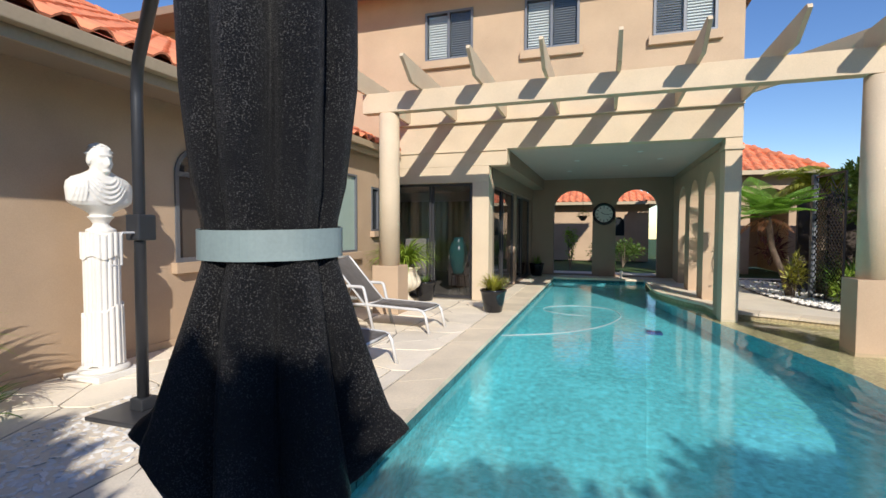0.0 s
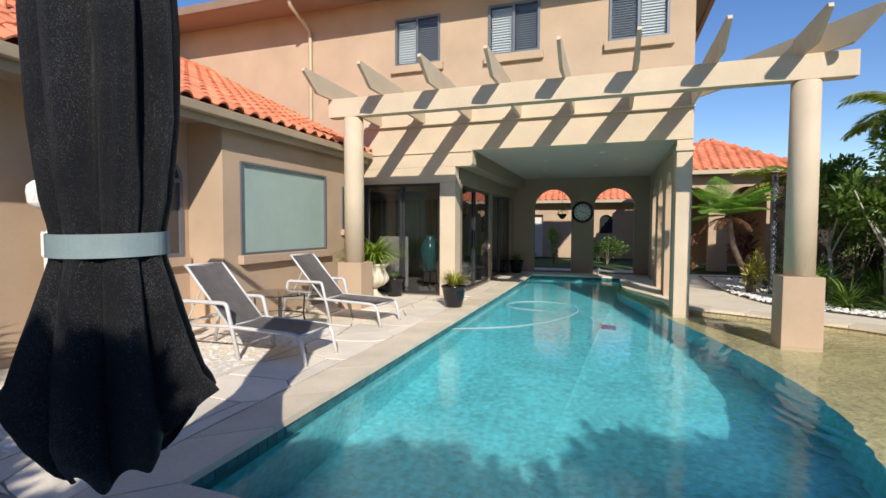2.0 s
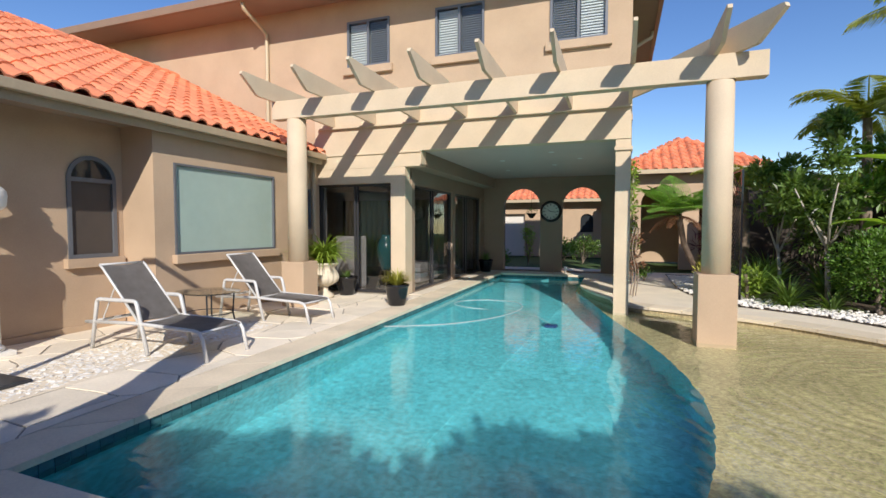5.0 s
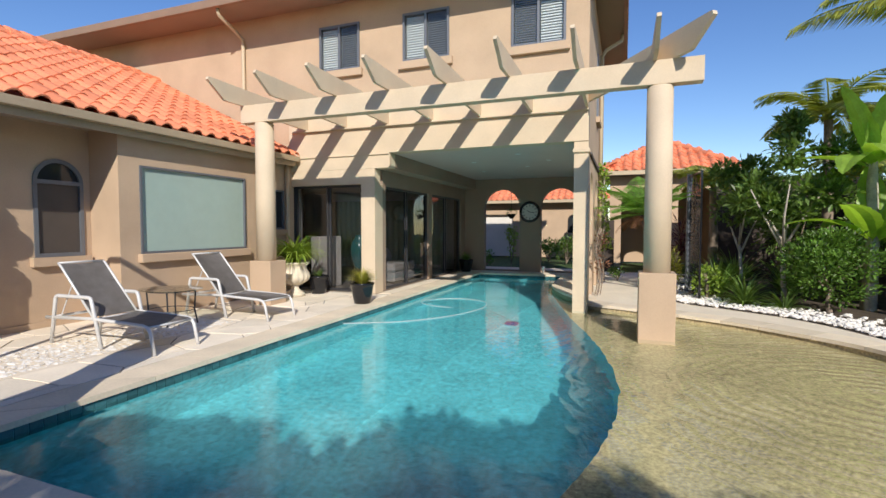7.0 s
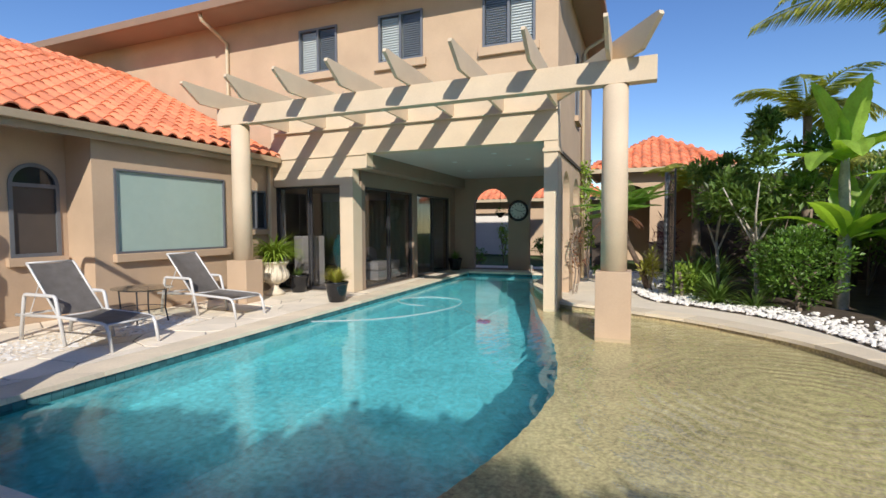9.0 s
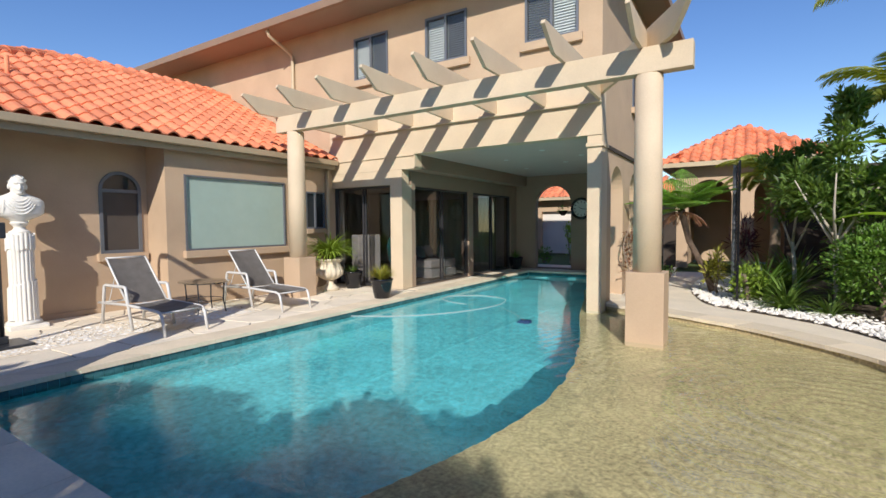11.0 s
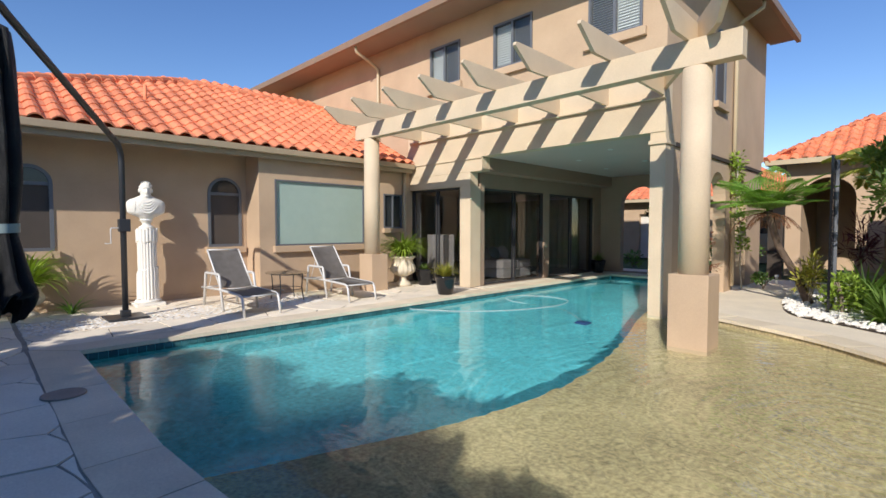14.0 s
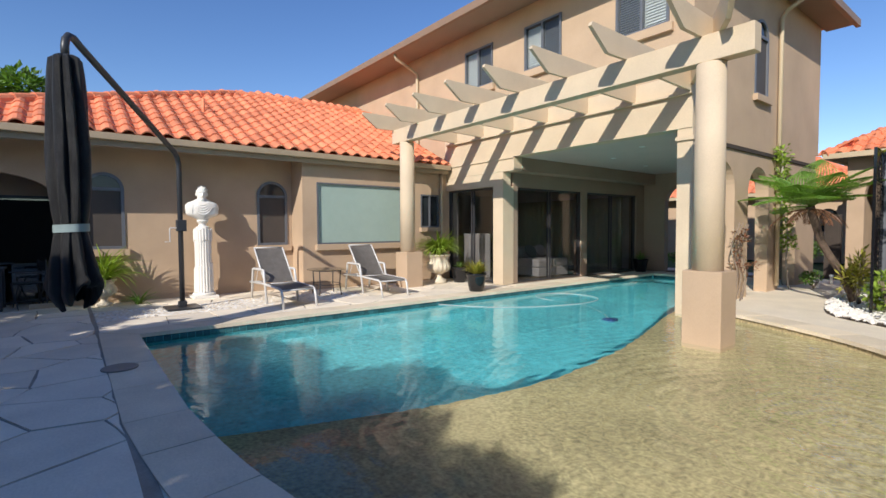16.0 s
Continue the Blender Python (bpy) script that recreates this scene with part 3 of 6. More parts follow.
downpipe([(2.78, 13.4, 6.36), (2.78, 13.4, 6.22), (2.4, 13.35, 6.0), (2.31, 13.33, 5.85), (2.31, 13.33, 0.1)], "beige downpipe on the side wall of the house")
downpipe([(-4.32, 9.2, 2.98), (-4.32, 9.2, 0.1)], "beige downpipe beside the glass corner")


def sliding_window(x0, x1, z0, z1, shut_left):
    th = thing("window", "grey aluminium sliding window with louvred shutter", "window", ((x0 + x1) / 2, FACADE, z0), group="upper windows", kind="structure")
    w, h = (x1 - x0) / 2, z1 - z0
    t = 0.045
    part("window_frame", boxes((-w, w, -0.035, 0.05, 0, t), (-w, w, -0.035, 0.05, h - t, h), (-w, -w + t, -0.035, 0.05, t, h - t), (w - t, w, -0.035, 0.05, t, h - t), (-0.025, 0.025, -0.03, 0.05, t, h - t)), FRAME, th)
    part("window_sill", boxes((-w - 0.08, w + 0.08, -0.09, 0.0, -0.16, -0.002), bev=0.01), STUCCO, th)
    part("pane", boxes((-w + t, -0.025, 0.01, 0.016, t, h - t)), CLEAR, th)
    part("pane", boxes((0.025, w - t, 0.01, 0.016, t, h - t)), CLEAR, th)
    a, b = (-w + t, -0.025) if shut_left else (0.025, w - t)
    mesh = shared("slat", boxes((a + 0.015, b - 0.015, -0.004, 0.004, -0.027, 0.027)), LOUVRE)
    row_of("slat", mesh, th, [pose(0, 0.05, t + 0.03 + k * 0.052, -35) for k in range(int((h - 2 * t) / 0.052))])
    a, b = (0.025, w - t) if shut_left else (-w + t, -0.025)
    part("blind", boxes((a, b, 0.07, 0.075, t, h - t)), LOUVRE if not shut_left else SHADED, th)
    part("curtain", boxes((-w + t, w - t, 0.12, 0.125, t, h - t)), CUSHION, th)
    mesh2 = shared("slat", boxes((a + 0.01, b - 0.01, -0.003, 0.003, -0.02, 0.02)), SHADED)
    row_of("slat", mesh2, th, [pose(0, 0.045, t + 0.03 + k * 0.045, -35) for k in range(int((h - 2 * t) / 0.045))])


sliding_window(-3.57, -2.55, 4.93, 5.92, True)
sliding_window(-1.51, -0.48, 4.93, 5.92, True)
sliding_window(0.80, 1.83, 4.93, 5.92, False)


def arch_window(name, axis, plane, u0, u1, z0, z1, label, face):
    """A tall arched window; face: the way its wall looks along its axis."""
    th = thing(name, label, "window", (0, 0, 0), kind="structure")
    r, c = (u1 - u0) / 2, (u0 + u1) / 2
    zs = z1 - r
    t = 0.055
    def rim(a, b, k0, k1):
        bm = bmesh.new()
        pts = [(u0, z0), (u0, zs)] + arc(c, zs, r, 180, 0, 16)[1:-1] + [(u1, zs), (u1, z0)]
        ins = [(u0 + t, z0 + t), (u0 + t, zs)] + arc(c, zs, r - t, 180, 0, 16)[1:-1] + [(u1 - t, zs), (u1 - t, z0 + t)]
        for i in range(len(pts)):
            j = (i + 1) % len(pts)
            prism(bm, [pts[i], pts[j], ins[j], ins[i]], axis, a, b)
        prism(bm, [(u0 + t, zs - 0.03), (u1 - t, zs - 0.03), (u1 - t, zs + 0.03), (u0 + t, zs + 0.03)], axis, a, b)
        return bm
    part("window_frame", rim(plane - 0.05, plane + 0.02, 0, 1) if face > 0 else rim(plane - 0.02, plane + 0.05, 0, 1), FRAME, th)
    bm = bmesh.new()
    d = plane - face * 0.02
    prism(bm, [(u0 + t, z0 + t), (u1 - t, z0 + t), (u1 - t, zs - 0.03), (u0 + t, zs - 0.03)], axis, d - 0.004, d + 0.004)
    part("screen", bm, SCREENGLASS, th)
    bm = bmesh.new()
    prism(bm, [(u0 + t, zs + 0.03), (u1 - t, zs + 0.03)] + arc(c, zs, r - t, 0, 180, 16)[1:-1][::1], axis, d - 0.004, d + 0.004)
    part("fanlight", bm, FROST_DARK, th)
    bm = bmesh.new()
    lo, hi = sorted((plane - face * 0.02, plane + face * 0.09))
    prism(bm, [(u0 - 0.06, z0 - 0.13), (u1 + 0.06, z0 - 0.13), (u1 + 0.06, z0 - 0.002), (u0 - 0.06, z0 - 0.002)], axis, lo, hi)
    part("window_sill", bm, STUCCO, th)


FROST_DARK = mat("dark_reflecting_glass", (0.03, 0.035, 0.04), 0.05, 0.1, 2, 30)
arch_window("window_1", "x", -5.03, 4.50, 5.19, 1.03, 2.48, "tall arched grey window with insect screen", 1)
arch_window("window_2", "x", -5.03, 1.38, 2.01, 1.03, 2.48, "tall arched grey window beside the potted plant", 1)
arch_window("window_3", "x", 2.247, 12.05, 12.75, 4.05, 5.6, "narrow arched upper window of the side wall", 1)

# ---- single-storey wing ----
WING, RECESS, EDGE = -4.385, -5.03, -4.20
bm = bmesh.new()
wall_run(bm, "x", WING - 0.25, WING, 5.30, FACADE, 0, 3.0, [(5.64, 7.94, 1.04, 2.46, False), (8.55, 9.15, 1.42, 2.3, False)])
structure("wall_wing", bm, STUCCO, "tan stucco wing wall around the frosted window", "wall")
bm = bmesh.new()
wall_run(bm, "x", RECESS - 0.25, RECESS, 1.0, 5.30, 0, 3.0, [(4.50, 5.19, 1.03, 2.48, True), (1.38, 2.01, 1.03, 2.48, True)])
prism(bm, [(RECESS - 0.25, 0), (WING - 0.25, 0), (WING - 0.25, 3.0), (RECESS - 0.25, 3.0)], "y", 5.302, 5.55)
structure("wall_recess", bm, STUCCO, "tan stucco recessed wing wall with arched windows", "wall")
bm = bmesh.new()
prism(bm, [(-5.5, 0), (-1.3, 0), (-1.3, 2.0)] + arc(-0.175, 2.0, 1.125, 180, 0, 18, 0.42)[1:] + [(0.95, 0), (1.0, 0), (1.0, 3.0), (-5.5, 3.0)], "x", RECESS - 0.25, RECESS)
structure("wall_portico", bm, STUCCO, "tan stucco wall with a wide flat-arched opening", "wall")
structure("wall_portico_inside", boxes((-9.0, -8.8, -5.5, 1.2, 0, 3.0), (-9.0, RECESS - 0.25, 1.02, 1.2, 0, 3.0), (-9.0, RECESS - 0.25, -5.5, -5.3, 0, 3.0)), DARKROOM, "dim walls of the covered outdoor room", "wall")
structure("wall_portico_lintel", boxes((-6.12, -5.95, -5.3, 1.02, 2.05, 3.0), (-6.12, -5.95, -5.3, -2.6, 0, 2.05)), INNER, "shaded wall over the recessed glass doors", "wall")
structure("ceiling_portico", boxes((-9.0, RECESS - 0.25, -5.5, 1.2, 3.0, 3.1)), DARKROOM, "shaded ceiling of the covered outdoor room", "ceiling")
structure("baseboard", boxes((RECESS, RECESS + 0.02, 0.56, 5.28, 0, 0.09), (WING, WING + 0.02, 5.30, FACADE - 0.05, 0, 0.09)), STUCCO, "tan skirting at the foot of the wing wall", "trim")
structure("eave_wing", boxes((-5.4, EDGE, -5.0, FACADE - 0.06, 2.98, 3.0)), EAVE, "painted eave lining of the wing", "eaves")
structure("gutter_wing", boxes((EDGE, EDGE + 0.11, -5.0, FACADE - 0.08, 2.96, 3.08), bev=0.012), WINGGUTTER, "tan brown quad gutter along the wing", "gutter")
structure("fascia_wing", boxes((EDGE - 0.03, EDGE - 0.002, -5.0, FACADE - 0.08, 2.86, 3.04)), WINGGUTTER, "tan fascia board under the wing roof", "fascia")

th = thing("window_4", "large frosted glass window in a grey frame", "window", (WING, 6.79, 1.04), kind="structure")
part("window_frame", boxes((-0.06, 0.025, -1.15, 1.15, 0, 0.036), (-0.06, 0.025, -1.15, 1.15, 1.384, 1.42), (-0.06, 0.025, -1.15, -1.114, 0.036, 1.384), (-0.06, 0.025, 1.114, 1.15, 0.036, 1.384)), FRAME, th)
part("pane", boxes((-0.03, -0.018, -1.114, 1.114, 0.036, 1.384)), FROST, th)
part("window_sill", boxes((-0.02, 0.10, -1.2, 1.2, -0.14, -0.002), bev=0.012), STUCCO, th)
th = thing("window_5", "small sliding window beside the glass corner", "window", (WING, 8.85, 1.42), kind="structure")
part("window_frame", boxes((-0.06, 0.02, -0.3, 0.3, 0, 0.04), (-0.06, 0.02, -0.3, 0.3, 0.84, 0.88), (-0.06, 0.02, -0.3, -0.26, 0.04, 0.84), (-0.06, 0.02, 0.26, 0.3, 0.04, 0.84), (-0.06, 0.02, -0.02, 0.02, 0.04, 0.84)), FRAME, th)
part("pane", boxes((-0.03, -0.02, -0.26, 0.26, 0.04, 0.84)), FROST_DARK, th)
part("window_sill", boxes((-0.02, 0.09, -0.34, 0.34, -0.12, -0.002), bev=0.01), STUCCO, th)


def sliding_door(name, axis, plane, u0, u1, z1, panels, label, glass=None):
    th = thing(name, label, "door", kind="structure")
    bm = bmesh.new()
    t = 0.05
    def bar(a, b, c, d, p0=-0.05, p1=0.05):
        prism(bm, [(a, c), (b, c), (b, d), (a, d)], axis, plane + p0, plane + p1)
    bar(u0, u1, 0.016, 0.06), bar(u0, u1, z1 - t, z1), bar(u0, u0 + t, 0.06, z1 - t), bar(u1 - t, u1, 0.06, z1 - t)
    part("door_frame", bm, DARKFRAME, th)
    w = (u1 - u0 - 2 * t) / panels
    for k in range(panels):
        a, b = u0 + t + k * w, u0 + t + (k + 1) * w
        d = 0.018 if k % 2 else -0.018
        bm = bmesh.new()
        bar(a, a + 0.05, 0.062, z1 - t - 0.002, d - 0.014, d + 0.014), bar(b - 0.05, b, 0.062, z1 - t - 0.002, d - 0.014, d + 0.014)
        leaf_ob = part("door_leaf", bm, DARKFRAME, th)
        bm = bmesh.new()
        prism(bm, [(a + 0.05, 0.062), (b - 0.05, 0.062), (b - 0.05, z1 - t - 0.002), (a + 0.05, z1 - t - 0.002)], axis, plane + d - 0.003, plane + d + 0.003)
        part("pane", bm, glass or GLASS, leaf_ob)
    return th


sliding_door("door_1", "x", -2.3, 9.95, 12.55, 2.4, 2, "dark framed sliding glass door to the living room")
sliding_door("door_2", "x", -2.3, 12.8, 15.4, 2.4, 2, "dark framed sliding glass door deeper in the pavilion")
sliding_door("door_4", "x", -6.04, -2.6, 1.02, 2.05, 3, "dark framed reflecting glass doors under the arched opening", MIRRORGLASS)
# Unseen rear doors, added to bring daylight into the room.
sliding_door("door_3", "y", 16.15, -7.6, -3.0, 2.3, 4, "assumed rear glass doors letting daylight into the living room")
sliding_door("window_6", "y", FACADE + 0.16, -4.42, -2.54, 2.42, 2, "full-height dark framed fixed glass corner")

# ---- pergola ----
perg = thing("pergola", "cream rendered pergola with curved rafter tails on round columns", "pergola")
part("beam", boxes((-3.97, 3.87, 7.42, 7.62, 3.44, 3.77), bev=0.008), CREAM, perg)
part("ledger", boxes((-4.30, 2.26, FACADE - 0.11, FACADE - 0.032, 3.62, 3.66), bev=0.005), CREAM, perg)


# deep planks with slanting tails, laid across the beam
for k in range(8):
    x = -3.915 + k * 1.024
    back = FACADE - 0.03 if x < 2.3 else 7.75
    bm = bmesh.new()
    prism(bm, [(6.58, 4.03), (6.60, 4.08), (6.64, 4.085), (back, 4.06), (back, 3.66), (7.622, 3.70), (7.622, 3.762), (7.42, 3.762), (6.98, 3.755), (6.95, 3.765)], "x", x - 0.027, x + 0.027)
    part("rafter", bm, CREAM, perg)
bm = bmesh.new()
hip_len = 3.05
prism(bm, [(0.0, 4.06), (0.02, 4.11), (0.06, 4.115), (hip_len, 4.11), (hip_len, 3.765), (0.42, 3.765), (0.38, 3.775)], "x", -0.032, 0.032)
hip = part("rafter", bm, CREAM, perg)
d = Vector((2.25 - 3.90, 9.4 - 6.82))
hip.matrix_basis = pose(2.25 - d.normalized().x * hip_len, 9.40 - d.normalized().y * hip_len, 0, 0, 0, math.degrees(math.atan2(d.y, d.x)) - 90)
for x, z0 in ((-3.53, 0.0), (3.34, -0.45)):
    bm = bmesh.new()
    lathe(bm, [(0.18, 0.83), (0.178, 2.2), (0.172, 3.43)], 36, (x, 7.56, 0))
    part("column", bm, CREAM, perg, smooth=True)
    part("plinth", boxes((x - 0.24, x + 0.24, 7.37, 7.82, z0, 0.83), bev=0.01), STUCCO, perg)

# ---- roof tiles ----
PROFILE = [(-0.155, 0.0), (-0.075, 0.004), (-0.05, 0.03), (-0.01, 0.062), (0.045, 0.072), (0.10, 0.05), (0.125, 0.02), (0.155, 0.0)]


def tile_verts(lip=0.024):
    low = [(x, -0.02, z + 0.03) for x, z in PROFILE]
    high = [(x * 0.96, 0.40, z + 0.004) for x, z in PROFILE]
    under = [(x, -0.02, z + 0.03 - lip) for x, z in PROFILE]
    return low + high + under


def tile_faces(o=0):
    n = len(PROFILE)
    f = [(o + i, o + i + 1, o + n + i + 1, o + n + i) for i in range(n - 1)]
    return f + [(o + 2 * n + i, o + 2 * n + i + 1, o + i + 1, o + i) for i in range(n - 1)]


def roof_frame(origin, across, up):
    a, u = Vector(across).normalized(), Vector(up).normalized()
    n = a.cross(u)
    m = Matrix((a, u, n)).transposed().to_4x4()
    m.translation = origin
    return m


def tiled_face(parent, origin, across, up, cols, rows, keep, single, seed):
    """Tiles over one slope: those that single() picks are pieces, the rest one joined mesh."""
    base = roof_frame(origin, across, up)
    me = bpy.data.meshes.new("tile")
    me.from_pydata(tile_verts(), [], tile_faces())
    me.materials.append(TERRA)
    rng = random.Random(seed)
    vs, fs = [], []
    for r in range(rows):
        for c in range(cols):
            if not keep(c * 0.3, r * 0.36):
                continue
            m = base @ pose(c * 0.3 + rng.uniform(-.006, .006), r * 0.36 + rng.uniform(-.008, .008), rng.uniform(0, .006), 0, 0, rng.uniform(-1.2, 1.2))
            if single(c * 0.3, r * 0.36):
                ob = new("tile", me)
                ob.parent, ob.matrix_basis = parent, m
            else:
                fs += tile_faces(len(vs))
                vs += [tuple(m @ Vector(v)) for v in tile_verts()]
    if vs:
        j = bpy.data.meshes.new("tiles")
        j.from_pydata(vs, [], fs)
        j.materials.append(TERRA_J)
        ob = new("tiles", j)
        ob.parent = parent
        ob["kind"] = "stuff"


def ridge(parent, a, b, step=0.36):
    a, b = Vector(a), Vector(b)
    n = max(1, int((b - a).length / step))
    d = (b - a) / n
    bm = bmesh.new()
    tube(bm, [(0, 0, 0), (0, 0, d.length * 1.08)], [0.125, 0.105], 12)
    me = shared("ridge_cap", bm, TERRA)
    q = d.to_track_quat("Z", "Y").to_matrix().to_4x4()
    for i in range(n):
        ob = new("ridge_cap", me)
        ob.parent = parent
        ob.matrix_basis = Matrix.Translation(a + d * i + Vector((0, 0, 0.03))) @ q


APEX, CORNER = Vector((-8.55, 5.05, 5.23)), Vector((-4.12, -1.3, 3.07))
wing_roof = tagged(new("roof_wing"), "orange terracotta barrel-tiled hipped roof of the wing", "roof", "", "structure")
rise = (APEX.z - CORNER.z)
run = CORNER.x - APEX.x
slope_len = math.hypot(rise, run)
bm = bmesh.new()
q = [bm.verts.new(v) for v in (CORNER, (CORNER.x, 9.45, CORNER.z), (APEX.x, 9.45, APEX.z), APEX, (-14.5, -1.3, 3.07), (-14.5, 9.45, 3.07))]
for f in ((0, 1, 2, 3), (0, 3, 4), (3, 2, 5, 4)):
    bm.faces.new([q[i] for i in f])
part("underlay", bm, TERRA_J, wing_roof)
hip_y = lambda s: CORNER.y + (APEX.y - CORNER.y) * s / slope_len
tiled_face(wing_roof, (CORNER.x, -1.3, CORNER.z + 0.01), (0, 1, 0), (-run, 0, rise), 36, 16,
           lambda u, s: u - 1.3 > hip_y(s) - 0.05 and u - 1.3 < 9.4, lambda u, s: s < 3.6 and u > 0.9, 5)
ridge(wing_roof, CORNER, APEX)
ridge(wing_roof, APEX, (APEX.x, 9.45, APEX.z))
bm = bmesh.new()
tube(bm, [(-6.2, 3.7, 3.9), (-6.2, 3.7, 4.42)], 0.035, 10)
tagged(finish("vent_pipe", bm, TERRA_J, True), "thin orange painted vent pipe on the tiled roof", "vent pipe")

# ---- neighbouring houses ----


def far_house(name, x0, x1, y0, y1, h, rise, label, arches, windows=()):
    th = thing(name, label, "house")
    bm = bmesh.new()
    wall_run(bm, "y", y0, y0 + 0.25, x0, x1, 0, h, arches + list(windows))
    part("wall", bm, STUCCO, th)
    part("wall", boxes((x0, x0 + 0.25, y0 + 0.25, y1, 0, h)), STUCCO, th)
    part("wall", boxes((x1 - 0.25, x1, y0 + 0.25, y1, 0, h)), STUCCO, th)
    part("wall", boxes((x0, x1, y1, y1 + 0.2, 0, h)), STUCCO, th)
    part("gutter", boxes((x0 - 0.45, x1 + 0.45, y0 - 0.5, y0 - 0.38, h - 0.02, h + 0.12), (x0 - 0.45, x0 - 0.35, y0 - 0.38, y1, h - 0.02, h + 0.12)), GUTTER, th)
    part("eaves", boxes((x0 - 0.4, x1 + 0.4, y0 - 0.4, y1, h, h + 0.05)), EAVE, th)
    d = (y1 - y0) / 2 + 0.4
    e = min(d, (x1 - x0) / 2 + 0.3)
    roof = part("roof", bmesh.new(), TERRA_J, th)
    a, b = Vector((x0 - 0.42, y0 - 0.45, h + 0.08)), Vector((x1 + 0.42, y0 - 0.45, h + 0.08))
    p0, p1 = a + Vector((e, d, rise)), b + Vector((-e, d, rise))
    if p0.x > p1.x:
        p0 = p1 = (p0 + p1) / 2
    bm = bmesh.new()
    q = [bm.verts.new(v) for v in (a, b, p1, p0, (a.x, a.y + 2 * d, a.z), (b.x, b.y + 2 * d, b.z))]
    for f in ((0, 1, 2, 3), (0, 3, 4), (1, 5, 2), (3, 2, 5, 4)):
        bm.faces.new([q[i] for i in f])
    bm.to_mesh(roof.data)
    bm.free()
    up = Vector((0, d, rise))
    length = up.length
    width = b.x - a.x
    tiled_face(th, a + Vector((0, 0, 0.01)), (1, 0, 0), up, int(width / 0.3) + 1, int(length / 0.36) + 1,
               lambda u, s: (p0.x - a.x) * s / length - 0.05 < u < width - (b.x - p1.x) * s / length + 0.05, lambda u, s: False, 8)
    upl = Vector((p0.x - a.x, 0, rise))
    tiled_face(th, Vector((a.x, a.y + 2 * d, a.z + 0.01)), (0, -1, 0), upl, int(2 * d / 0.3) + 1, int(upl.length / 0.36) + 1,
               lambda u, s: d * s / upl.length - 0.05 < u < 2 * d - d * s / upl.length + 0.05, lambda u, s: False, 9)
    for i, j in ((a, p0), (b, p1), (p0, p1)):
        if (j - i).length > 0.4:
            ridge(th, i, j)
    return th


h1 = far_house("house", 2.42, 6.1, 18.3, 22.0, 3.28, 1.25, "tan rendered arcaded building with an orange tiled hip roof", [(2.80, 4.03, 0, 2.86, True), (4.62, 5.72, 0, 2.86, True)])
h2 = far_house("house", -9.5, 2.0, 24.0, 31.0, 2.66, 2.1, "tan rendered house across the courtyard with an orange tiled roof", [], [(0.36, 0.95, 1.2, 2.08, True), (-4.4, -2.3, 0.0, 2.1, False)])
part("window_pane", boxes((0.36, 0.95, 24.1, 24.12, 1.2, 2.08)), FROST_DARK, h2)
part("dark_recess", boxes((-4.4, -2.3, 24.2, 24.24, 0, 2.1)), DARKROOM, h2)
h3 = far_house("house", 13.0, 24.0, 13.0, 22.0, 4.6, 2.2, "neighbouring house with an orange tiled roof behind the trees", [])
structure("fence_boundary", boxes((9.2, 9.35, -6, 17.2, 0, 2.7)), DARKWALL, "dark timber boundary fence behind the garden", "fence")
# Unseen wall; its tall stretch is added to put the near terrace in shade.
structure("wall_shade_rear", boxes((0.6, 9.35, -5.1, -4.9, 0, 3.4), (-9.0, 0.6, -6.2, -6.0, 0, 1.8)), STUCCO, "unseen tan wall added behind the terrace to shade it", "wall")
# Added dark panel closes a bright gap where shaded foliage and arches lie.
structure("backdrop_rear", boxes((5.3, 9.2, 16.2, 16.35, 0, 2.9)), DARKWALL, "dark panel for the shaded arches and foliage behind the garden", "fence")
# Dark panel stands for the shade in the gap between the two houses.
structure("gap_panel_dark", boxes((2.25, 2.6, 17.0, 17.1, 0, 1.7)), DARKWALL, "dark panel standing for the shadowed gap at the end of the path", "gate")

# ---- crazy paving ----


def clip(poly, n, c):
    """Keep the part of a polygon where dot(n, p) <= c."""
    out = []
    for i in range(len(poly)):
        a, b = poly[i], poly[(i + 1) % len(poly)]
        da, db = n.dot(a) - c, n.dot(b) - c
        if da <= 0:
            out.append(a)
        if (da < 0 < db) or (db < 0 < da):
            out.append(a.lerp(b, da / (da - db)))
    return out


